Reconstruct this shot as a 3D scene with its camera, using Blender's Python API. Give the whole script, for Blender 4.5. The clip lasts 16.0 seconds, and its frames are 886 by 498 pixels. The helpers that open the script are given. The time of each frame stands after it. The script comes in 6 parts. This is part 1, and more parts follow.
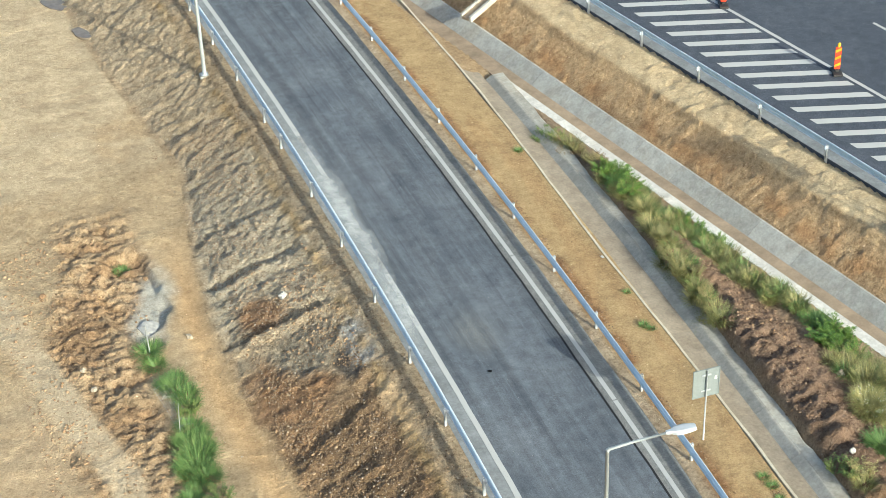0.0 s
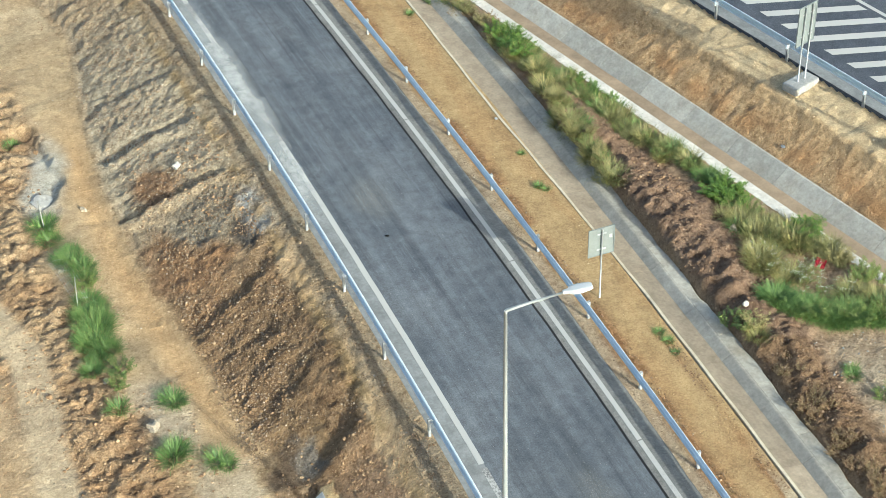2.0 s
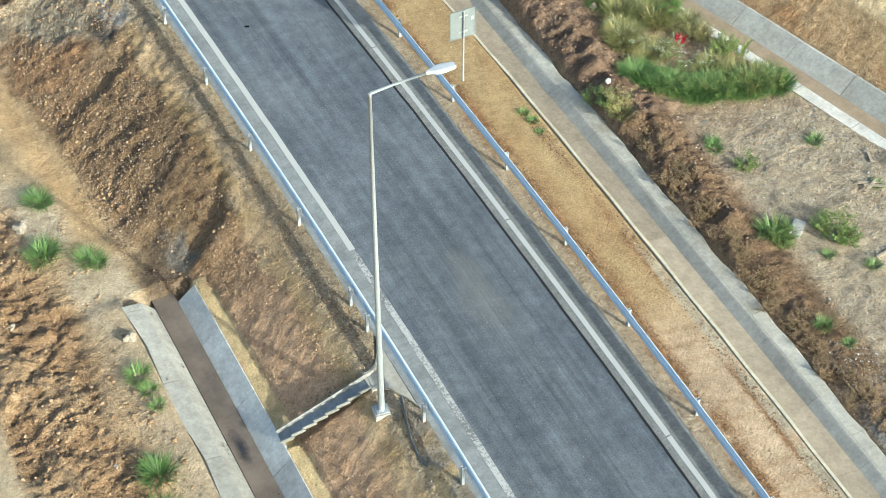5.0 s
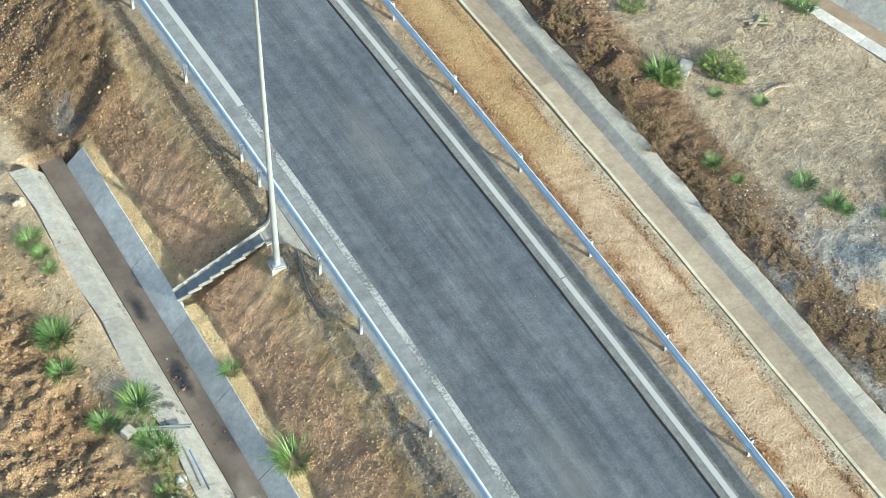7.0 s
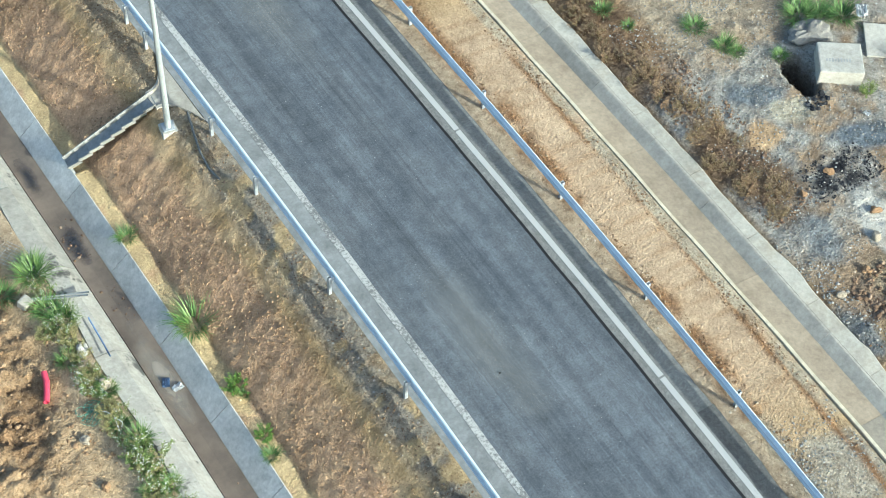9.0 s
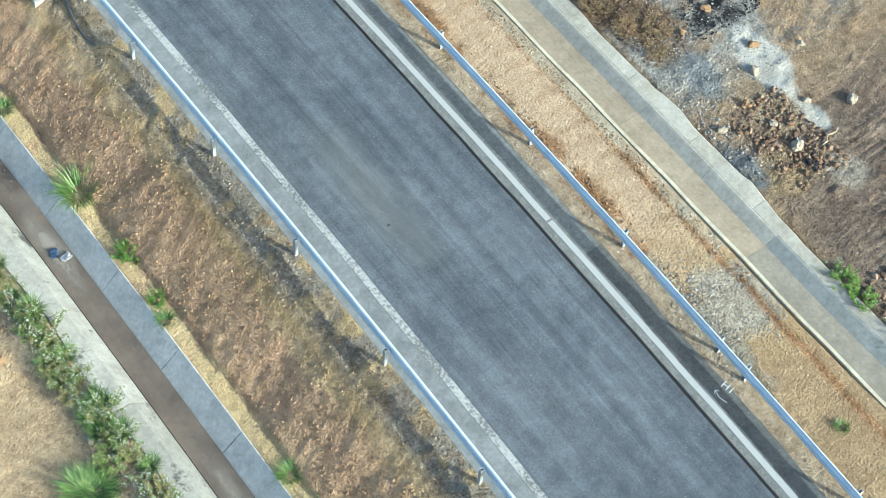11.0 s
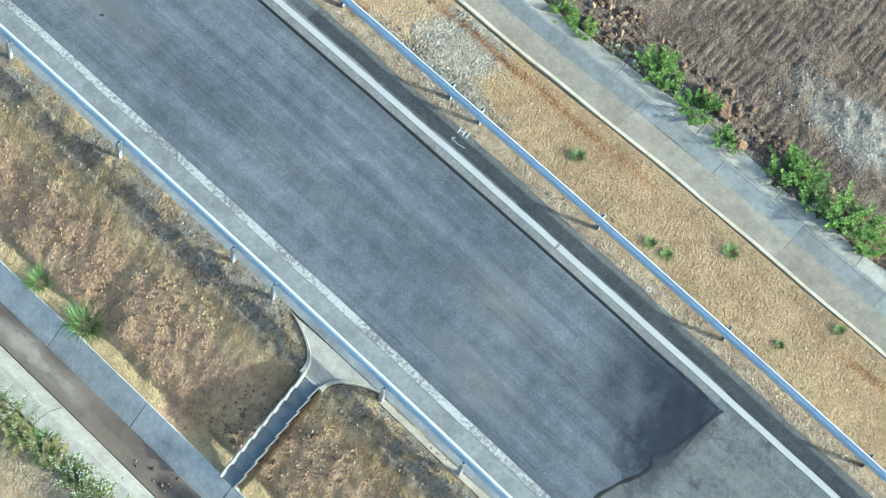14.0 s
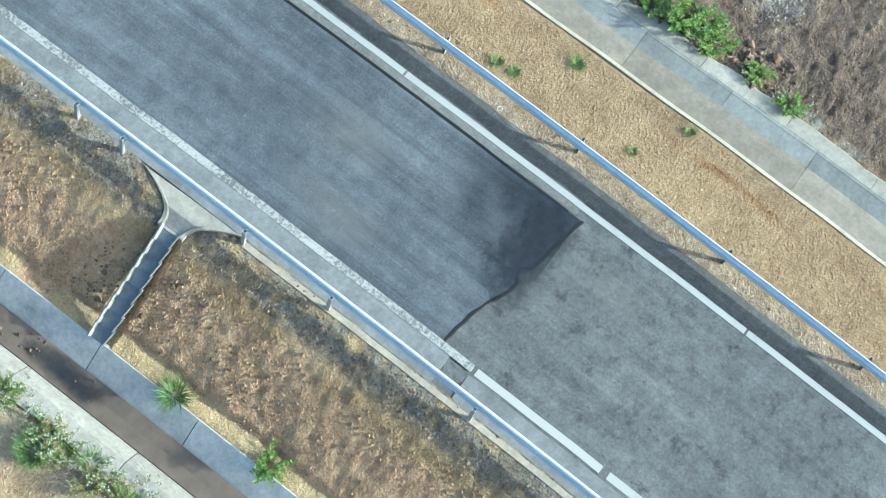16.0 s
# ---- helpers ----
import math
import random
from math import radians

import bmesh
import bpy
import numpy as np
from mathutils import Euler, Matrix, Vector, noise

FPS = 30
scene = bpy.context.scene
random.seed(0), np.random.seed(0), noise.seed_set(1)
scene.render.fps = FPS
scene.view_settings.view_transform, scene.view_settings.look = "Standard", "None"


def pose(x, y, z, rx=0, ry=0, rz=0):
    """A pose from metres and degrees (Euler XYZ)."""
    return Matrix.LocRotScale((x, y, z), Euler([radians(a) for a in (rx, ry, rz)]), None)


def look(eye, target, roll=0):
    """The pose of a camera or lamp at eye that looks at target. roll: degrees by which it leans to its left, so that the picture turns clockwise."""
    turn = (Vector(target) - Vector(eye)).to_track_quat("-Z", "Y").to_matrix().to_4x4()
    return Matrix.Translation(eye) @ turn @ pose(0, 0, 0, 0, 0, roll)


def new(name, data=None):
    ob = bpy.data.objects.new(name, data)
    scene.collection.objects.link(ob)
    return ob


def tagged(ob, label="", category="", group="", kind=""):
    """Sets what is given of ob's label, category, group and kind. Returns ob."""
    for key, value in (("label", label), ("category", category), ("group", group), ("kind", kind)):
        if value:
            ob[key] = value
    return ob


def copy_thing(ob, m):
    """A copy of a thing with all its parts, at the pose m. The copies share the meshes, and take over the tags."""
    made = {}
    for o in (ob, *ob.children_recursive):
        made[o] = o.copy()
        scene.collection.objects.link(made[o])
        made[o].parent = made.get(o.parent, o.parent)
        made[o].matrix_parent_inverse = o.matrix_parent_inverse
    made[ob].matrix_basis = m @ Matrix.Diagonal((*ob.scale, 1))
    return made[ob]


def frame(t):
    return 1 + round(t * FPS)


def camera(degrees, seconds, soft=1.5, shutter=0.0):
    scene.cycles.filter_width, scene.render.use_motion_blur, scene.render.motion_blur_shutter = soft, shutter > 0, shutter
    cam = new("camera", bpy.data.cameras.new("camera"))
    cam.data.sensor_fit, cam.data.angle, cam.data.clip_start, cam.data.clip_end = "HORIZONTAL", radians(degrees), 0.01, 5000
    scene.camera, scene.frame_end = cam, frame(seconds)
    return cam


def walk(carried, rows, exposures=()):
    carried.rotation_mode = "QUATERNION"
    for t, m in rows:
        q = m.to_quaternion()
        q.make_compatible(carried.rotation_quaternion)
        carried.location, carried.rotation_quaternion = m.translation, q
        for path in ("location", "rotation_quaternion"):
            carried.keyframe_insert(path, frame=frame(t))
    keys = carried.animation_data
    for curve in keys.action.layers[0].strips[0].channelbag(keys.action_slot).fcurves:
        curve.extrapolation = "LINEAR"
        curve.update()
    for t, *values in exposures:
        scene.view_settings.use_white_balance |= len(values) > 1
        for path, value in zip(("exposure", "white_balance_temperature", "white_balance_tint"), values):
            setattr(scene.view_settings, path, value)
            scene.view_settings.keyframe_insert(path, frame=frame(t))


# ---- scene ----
cam = camera(27.51, 16.0, 0.6)
PATH = [
    (0.0, pose(-20.659, -38.486, 39.929, 56.188, 1.790, -17.319)),
    (0.5, pose(-20.656, -38.486, 39.959, 55.055, 1.690, -17.943)),
    (1.0, pose(-20.657, -38.489, 39.980, 53.954, 1.468, -19.144)),
    (1.5, pose(-20.657, -38.492, 39.994, 52.863, 1.232, -20.294)),
    (2.0, pose(-20.659, -38.490, 40.003, 51.767, 1.089, -20.890)),
    (2.5, pose(-20.666, -38.495, 40.002, 50.648, 0.950, -21.407)),
    (3.0, pose(-20.674, -38.507, 39.995, 49.501, 0.851, -21.975)),
    (3.5, pose(-20.685, -38.530, 39.979, 48.372, 0.702, -22.586)),
    (4.0, pose(-20.695, -38.556, 39.953, 47.295, 0.526, -23.523)),
    (6.5, pose(-20.802, -38.994, 39.561, 42.122, -0.711, -28.548)),
    (7.0, pose(-20.789, -39.003, 39.533, 40.951, -0.897, -29.428)),
    (7.5, pose(-20.769, -39.006, 39.509, 39.746, -1.094, -30.211)),
    (8.0, pose(-20.742, -39.005, 39.487, 38.596, -1.391, -31.165)),
    (8.5, pose(-20.707, -39.002, 39.465, 37.540, -1.761, -32.406)),
    (9.0, pose(-20.668, -38.999, 39.443, 36.469, -1.980, -33.184)),
    (11.5, pose(-20.652, -39.259, 39.389, 31.084, -3.511, -38.969)),
    (12.0, pose(-20.654, -39.272, 39.364, 29.983, -3.973, -40.466)),
    (12.5, pose(-20.657, -39.281, 39.332, 28.953, -4.601, -42.344)),
    (13.0, pose(-20.666, -39.289, 39.301, 27.976, -5.278, -44.364)),
    (13.5, pose(-20.682, -39.297, 39.268, 26.973, -5.952, -46.387)),
    (14.0, pose(-20.703, -39.304, 39.231, 25.956, -6.578, -48.482)),
    (14.5, pose(-20.726, -39.314, 39.183, 24.901, -7.180, -50.466)),
    (15.0, pose(-20.753, -39.325, 39.131, 23.897, -7.783, -52.369)),
    (15.5, pose(-20.782, -39.338, 39.078, 22.847, -8.265, -54.008)),
    (16.0, pose(-20.811, -39.355, 39.026, 21.762, -8.658, -55.277)),
]
walk(cam, PATH, exposures=[(0.0, 0.83, 6070, 0), (4.0, 0.90, 5910, -2), (9.0, 0.96, 5640, -4.5), (12.5, 1.05, 5390, -6.5), (16.0, 1.06, 5240, -7)])


# ---------------------------------------------------------------- light
SUN_AZ, SUN_EL = 159.0, 21.3
world = bpy.data.worlds.new("sky")
scene.world = world
world.use_nodes = True
wn = world.node_tree.nodes
sky = wn.new("ShaderNodeTexSky")
sky.sky_type = "NISHITA"
sky.sun_disc = False
sky.sun_elevation = radians(SUN_EL)
sky.sun_rotation = radians(SUN_AZ)
sky.air_density, sky.dust_density = 1.0, 4.0
wn["Background"].inputs["Strength"].default_value = 0.15
world.node_tree.links.new(sky.outputs[0], wn["Background"].inputs["Color"])
sun_data = bpy.data.lights.new("sun", "SUN")
sun_data.energy, sun_data.angle, sun_data.color = 3.9, radians(1.2), (1.0, 0.935, 0.82)
sun = new("sun", sun_data)
sa, se = radians(SUN_AZ), radians(SUN_EL)
sun_way = Vector((math.sin(sa) * math.cos(se), math.cos(sa) * math.cos(se), math.sin(se)))
sun.matrix_basis = look(sun_way * 200, (0, 0, 0))


# ---------------------------------------------------------------- plan
def axis(y):
    """x of the ramp's right guardrail at y: a wide arc, straight far away."""
    t = np.clip(np.asarray(y, dtype=float) + 12.0, -75.0, 75.0)
    far = np.asarray(y, dtype=float) + 12.0 - t
    return 0.2 - 0.00088 * t * t - 2 * 0.00088 * t * far


MAIN_O, MAIN_N, MAIN_D = np.array((11.85, 20.29)), np.array((0.968, 0.252)), np.array((0.252, -0.968))
MAIN_Z = 1.0


def main_point(w, s, z=0.0):
    """A point beside the highway: w metres right of its guardrail, s metres along it."""
    p = MAIN_O + w * MAIN_N + s * MAIN_D
    return (float(p[0]), float(p[1]), z)


# ---------------------------------------------------------------- noise in arrays
def lattice(ix, iy, seed):
    h = (ix.astype(np.int64) * 374761393 + iy.astype(np.int64) * 668265263 + seed * 1442695041) & 0xFFFFFFFF
    h = ((h ^ (h >> 13)) * 1274126177) & 0xFFFFFFFF
    return ((h ^ (h >> 16)) & 0xFFFF) / 65535.0


def value_noise(x, y, seed=0):
    ix, iy = np.floor(x), np.floor(y)
    fx, fy = x - ix, y - iy
    fx, fy = fx * fx * (3 - 2 * fx), fy * fy * (3 - 2 * fy)
    a, b = lattice(ix, iy, seed), lattice(ix + 1, iy, seed)
    c, d = lattice(ix, iy + 1, seed), lattice(ix + 1, iy + 1, seed)
    return (a * (1 - fx) + b * fx) * (1 - fy) + (c * (1 - fx) + d * fx) * fy


def fbm(x, y, scale, octaves=4, seed=0, gain=0.5):
    """Noise around 0, about -1 to 1; scale is the size of its largest lumps in metres."""
    total, amp, norm, f = 0.0, 1.0, 0.0, 1.0 / scale
    for k in range(octaves):
        ang = 0.6 * k
        xr, yr = x * math.cos(ang) - y * math.sin(ang), x * math.sin(ang) + y * math.cos(ang)
        total = total + amp * (2 * value_noise(xr * f, yr * f, seed + 17 * k) - 1)
        norm += amp
        amp *= gain
        f *= 2.03
    return total / norm


def ramp(v, a, b):
    t = np.clip((v - a) / (b - a), 0, 1)
    return t * t * (3 - 2 * t)


# ---------------------------------------------------------------- mesh helpers
def part(name, bm, material, parent, label=""):
    me = bpy.data.meshes.new(name)
    bm.to_mesh(me)
    bm.free()
    me.materials.append(material)
    ob = new(name, me)
    ob.parent = parent
    if label:
        tagged(ob, label)
    return ob


def shared(name, me, parent, m):
    ob = new(name, me)
    ob.parent = parent
    ob.matrix_basis = m
    return ob


def mesh_of(name, bm, material):
    me = bpy.data.meshes.new(name)
    bm.to_mesh(me)
    bm.free()
    me.materials.append(material)
    return me


def empty(name, x=0, y=0, z=0):
    ob = new(name)
    ob.location = (x, y, z)
    ob.empty_display_size = 0.2
    return ob


def add_box(bm, size, m=None, bevel=0.0):
    r = bmesh.ops.create_cube(bm, size=1.0, matrix=(m or Matrix()) @ Matrix.Diagonal((*size, 1)))
    if bevel:
        edges = list({e for v in r["verts"] for e in v.link_edges})
        bmesh.ops.bevel(bm, geom=edges, offset=bevel, segments=2, affect="EDGES", profile=0.6)


def add_tube(bm, points, radii, sides=10, caps=True):
    """A tube along points, with a radius at each."""
    rings = []
    pts = [Vector(p) for p in points]
    for i, p in enumerate(pts):
        way = (pts[min(i + 1, len(pts) - 1)] - pts[max(i - 1, 0)]).normalized()
        side = way.cross(Vector((0, 0, 1)))
        side = side.normalized() if side.length > 1e-4 else Vector((1, 0, 0))
        up = side.cross(way)
        rings.append([bm.verts.new(p + radii[i] * (side * math.cos(a) + up * math.sin(a)))
                      for a in (2 * math.pi * k / sides for k in range(sides))])
    for a, b in zip(rings, rings[1:]):
        for k in range(sides):
            f = bm.faces.new((a[k], a[(k + 1) % sides], b[(k + 1) % sides], b[k]))
            f.smooth = True
    if caps:
        bm.faces.new(rings[0])
        bm.faces.new(rings[-1][::-1])


def add_loft(bm, rows, closed=True, caps=True, smooth=False):
    """Skin over rows of points; closed joins the last point of a row to its first."""
    made = [[bm.verts.new(p) for p in row] for row in rows]
    n = len(made[0])
    for a, b in zip(made, made[1:]):
        for k in range(n if closed else n - 1):
            f = bm.faces.new((a[k], a[(k + 1) % n], b[(k + 1) % n], b[k]))
            f.smooth = smooth
    if closed and caps:
        bm.faces.new(made[0][::-1])
        bm.faces.new(made[-1])
    bmesh.ops.recalc_face_normals(bm, faces=bm.faces[:])


def road_way(me):
    """Stores each vertex's place across and along the ramp, so that wear follows the bend."""
    co = np.empty(len(me.vertices) * 3, dtype=np.float32)
    me.vertices.foreach_get("co", co)
    co = co.reshape(-1, 3)
    co[:, 0] -= axis(co[:, 1])
    at = me.attributes.new("along_road", "FLOAT_VECTOR", "POINT")
    at.data.foreach_set("vector", co.ravel())
    return me


def along(profile, ys, wobble=0.0, seed=0):
    """Rows of points of a profile of (u, z) carried along the ramp."""
    rows = []
    for i, y in enumerate(ys):
        x0 = float(axis(y))
        du = wobble * float(fbm(np.array([y]), np.array([seed * 9.7]), 1.3, 3, seed)[0]) if wobble else 0
        rows.append([(x0 + u + du, y, z) for u, z in profile])
    return rows


# ---------------------------------------------------------------- materials
def material(name):
    m = bpy.data.materials.new(name)
    m.use_nodes = True
    return m, m.node_tree.nodes, m.node_tree.links, m.node_tree.nodes["Principled BSDF"]


def noise_node(nodes, links, scale, detail=4, rough=0.6, vec=None, stretch=None, turn=0.0):
    n = nodes.new("ShaderNodeTexNoise")
    n.inputs["Scale"].default_value, n.inputs["Detail"].default_value, n.inputs["Roughness"].default_value = scale, detail, rough
    c = nodes.new("ShaderNodeTexCoord") if vec is None else None
    src = c.outputs["Object"] if vec is None else vec
    if stretch:
        mp = nodes.new("ShaderNodeMapping")
        mp.inputs["Scale"].default_value = stretch
        mp.inputs["Rotation"].default_value = (0, 0, turn)
        links.new(src, mp.inputs["Vector"])
        src = mp.outputs["Vector"]
    links.new(src, n.inputs["Vector"])
    return n.outputs["Fac"]


def ramp_node(nodes, links, fac, stops):
    r = nodes.new("ShaderNodeValToRGB")
    els = r.color_ramp.elements
    while len(els) < len(stops):
        els.new(0.5)
    for e, (pos, col) in zip(els, stops):
        e.position = pos
        e.color = (*col, 1) if len(col) == 3 else (col[0], col[0], col[0], 1)
    links.new(fac, r.inputs["Fac"])
    return r.outputs["Color"]


def mix_node(nodes, links, kind, fac, a, b):
    m = nodes.new("ShaderNodeMix")
    m.data_type, m.blend_type = "RGBA", kind
    for sock, v in ((m.inputs["Factor"], fac), (m.inputs["A"], a), (m.inputs["B"], b)):
        if hasattr(v, "links"):
            links.new(v, sock)
        elif isinstance(v, tuple):
            sock.default_value = (*v, 1)
        else:
            sock.default_value = v
    return m.outputs["Result"]


def bump_node(nodes, links, height, strength, distance, normal=None):
    b = nodes.new("ShaderNodeBump")
    b.inputs["Strength"].default_value, b.inputs["Distance"].default_value = strength, distance
    links.new(height, b.inputs["Height"])
    if normal is not None:
        links.new(normal, b.inputs["Normal"])
    return b.outputs["Normal"]


def plain(name, colour, rough=0.6, metal=0.0, vary=0.25, scale=6.0, bump=0.0, bump_scale=40.0, random_tint=0.0):
    """A plain surface with stains at two scales and a fine relief."""
    m, nodes, links, bsdf = material(name)
    big = noise_node(nodes, links, scale, 5)
    fine = noise_node(nodes, links, scale * 9, 3)
    dark = tuple(c * (1 - vary) for c in colour)
    light = tuple(min(1, c * (1 + vary * 0.7)) for c in colour)
    col = ramp_node(nodes, links, big, [(0.3, dark), (0.7, light)])
    col = mix_node(nodes, links, "MULTIPLY", 0.6, col, ramp_node(nodes, links, fine, [(0.25, (0.75,)), (0.75, (1.0,))]))
    if random_tint:
        info = nodes.new("ShaderNodeObjectInfo")
        col = mix_node(nodes, links, "MULTIPLY", 1.0, col, ramp_node(nodes, links, info.outputs["Random"], [(0, (1 - random_tint,)), (1, (1.0,))]))
    links.new(col, bsdf.inputs["Base Color"])
    bsdf.inputs["Roughness"].default_value, bsdf.inputs["Metallic"].default_value = rough, metal
    if bump:
        links.new(bump_node(nodes, links, noise_node(nodes, links, bump_scale, 4), bump, 0.02), bsdf.inputs["Normal"])
    return m


def soil_material():
    """Bare earth: its tint and stoniness are laid down with the ground's shape; grain, clods and pebbles are added here."""
    m, nodes, links, bsdf = material("bare_soil")
    tint = nodes.new("ShaderNodeAttribute")
    tint.attribute_name = "soil_tint"
    stony = nodes.new("ShaderNodeAttribute")
    stony.attribute_name = "stony"
    mid = noise_node(nodes, links, 0.9, 6, 0.68)
    clods = noise_node(nodes, links, 4.2, 5, 0.72)
    fine = noise_node(nodes, links, 14, 4, 0.65)
    col = mix_node(nodes, links, "MULTIPLY", 1.0, tint.outputs["Color"], ramp_node(nodes, links, mid, [(0.32, (0.80, 0.77, 0.74)), (0.68, (1.16, 1.16, 1.14))]))
    cloddy = nodes.new("ShaderNodeMapRange")
    links.new(stony.outputs["Fac"], cloddy.inputs["Value"])
    for key, v in (("From Min", 0.05), ("From Max", 0.3), ("To Min", 0.3), ("To Max", 1.0)):
        cloddy.inputs[key].default_value = v
    col = mix_node(nodes, links, "MULTIPLY", cloddy.outputs["Result"], col, ramp_node(nodes, links, clods, [(0.34, (0.66, 0.62, 0.58)), (0.5, (1.0, 1.0, 1.0)), (0.66, (1.26, 1.27, 1.28))]))
    col = mix_node(nodes, links, "MULTIPLY", 1.0, col, ramp_node(nodes, links, fine, [(0.3, (0.78, 0.76, 0.74)), (0.7, (1.18, 1.18, 1.17))]))
    # pebbles of two sizes
    heights = fine
    for scale, size in ((6.5, 0.30), (17.0, 0.32)):
        v = nodes.new("ShaderNodeTexVoronoi")
        v.inputs["Scale"].default_value, v.inputs["Randomness"].default_value = scale, 1.0
        c = nodes.new("ShaderNodeTexCoord")
        links.new(c.outputs["Object"], v.inputs["Vector"])
        disc = ramp_node(nodes, links, v.outputs["Distance"], [(size - 0.12, (1.0,)), (size, (0.0,))])
        pick = nodes.new("ShaderNodeSeparateColor")
        links.new(v.outputs["Color"], pick.inputs["Color"])
        chosen = nodes.new("ShaderNodeMath")
        chosen.operation = "LESS_THAN"
        links.new(pick.outputs["Red"], chosen.inputs[0])
        links.new(stony.outputs["Fac"], chosen.inputs[1])
        mask = nodes.new("ShaderNodeMath")
        mask.operation = "MULTIPLY"
        links.new(disc, mask.inputs[0])
        links.new(chosen.outputs[0], mask.inputs[1])
        stone = ramp_node(nodes, links, pick.outputs["Green"], [(0.0, (0.55, 0.55, 0.56)), (0.7, (1.15, 1.17, 1.2)), (0.97, (1.55, 1.65, 1.8))])
        stone = mix_node(nodes, links, "MULTIPLY", 1.0, tint.outputs["Color"], stone)
        col = mix_node(nodes, links, "MIX", mask.outputs[0], col, stone)
        add = nodes.new("ShaderNodeMath")
        add.operation = "MULTIPLY_ADD"
        links.new(mask.outputs[0], add.inputs[0])
        add.inputs[1].default_value = 0.5
        links.new(heights, add.inputs[2])
        heights = add.outputs[0]
    links.new(col, bsdf.inputs["Base Color"])
    bsdf.inputs["Roughness"].default_value = 0.95
    bsdf.inputs["Specular IOR Level"].default_value = 0.15
    lumps = noise_node(nodes, links, 7.0, 5, 0.66)
    coarse = bump_node(nodes, links, lumps, 0.9, 0.115)
    links.new(cloddy.outputs["Result"], coarse.node.inputs["Strength"])
    links.new(bump_node(nodes, links, heights, 0.9, 0.035, coarse), bsdf.inputs["Normal"])
    return m


def asphalt_material(name, base, dust, streak=0.5, oil=0.0):
    m, nodes, links, bsdf = material(name)
    grain = noise_node(nodes, links, 60, 3, 0.8)
    way = nodes.new("ShaderNodeAttribute")
    way.attribute_name = "along_road"
    lanes = noise_node(nodes, links, 1.0, 4, 0.6, vec=way.outputs["Vector"], stretch=(1.7, 0.05, 1))
    scratch = noise_node(nodes, links, 1.0, 4, 0.75, vec=way.outputs["Vector"], stretch=(6.5, 0.07, 1))
    patch = noise_node(nodes, links, 0.42, 7, 0.68, stretch=(1, 0.6, 1))
    blot = noise_node(nodes, links, 2.2, 7, 0.75)
    chips = noise_node(nodes, links, 17, 4, 0.75)
    col = mix_node(nodes, links, "MIX", ramp_node(nodes, links, patch, [(0.42, (0.0,)), (0.75, (0.85,))]), base, dust)
    col = mix_node(nodes, links, "MULTIPLY", streak, col, ramp_node(nodes, links, lanes, [(0.36, (0.72,)), (0.5, (1.0,)), (0.64, (1.22,))]))
    col = mix_node(nodes, links, "MULTIPLY", streak, col, ramp_node(nodes, links, scratch, [(0.34, (0.74,)), (0.46, (1.0,)), (0.56, (1.0,)), (0.68, (1.26,))]))
    col = mix_node(nodes, links, "MULTIPLY", 1.0, col, ramp_node(nodes, links, blot, [(0.3, (0.72,)), (0.7, (1.26,))]))
    col = mix_node(nodes, links, "MULTIPLY", 1.0, col, ramp_node(nodes, links, grain, [(0.3, (0.72,)), (0.72, (1.3,))]))
    col = mix_node(nodes, links, "MULTIPLY", 1.0, col, ramp_node(nodes, links, chips, [(0.32, (0.72,)), (0.68, (1.28,))]))
    if oil:
        spots = noise_node(nodes, links, 1.5, 8, 0.8)
        col = mix_node(nodes, links, "MULTIPLY", oil, col, ramp_node(nodes, links, spots, [(0.36, (0.45, 0.45, 0.46)), (0.47, (1.0,))]))
    speck = nodes.new("ShaderNodeTexVoronoi")
    speck.inputs["Scale"].default_value = 4.5
    where = nodes.new("ShaderNodeTexCoord")
    links.new(where.outputs["Object"], speck.inputs["Vector"])
    col = mix_node(nodes, links, "MIX", ramp_node(nodes, links, speck.outputs["Distance"], [(0.045, (0.55,)), (0.075, (0.0,))]), col, (0.40, 0.40, 0.38))
    links.new(col, bsdf.inputs["Base Color"])
    bsdf.inputs["Roughness"].default_value = 0.82
    bsdf.inputs["Specular IOR Level"].default_value = 0.35
    links.new(bump_node(nodes, links, grain, 0.5, 0.012), bsdf.inputs["Normal"])
    return m


def paint_material(name, worn, soft=0.06, grain=22):
    """White road paint, with the asphalt showing through where it is worn."""
    m, nodes, links, bsdf = material(name)
    rub = noise_node(nodes, links, grain, 6, 0.78)
    wide = noise_node(nodes, links, 0.5, 3, 0.6)
    both = nodes.new("ShaderNodeMath")
    both.operation = "MULTIPLY_ADD"
    links.new(wide, both.inputs[0])
    both.inputs[1].default_value = 0.6
    links.new(rub, both.inputs[2])
    col = ramp_node(nodes, links, both.outputs[0], [(worn - 0.10, (0.14, 0.142, 0.14)), (worn + soft, (0.42, 0.42, 0.405))])
    links.new(col, bsdf.inputs["Base Color"])
    bsdf.inputs["Roughness"].default_value = 0.7
    return m


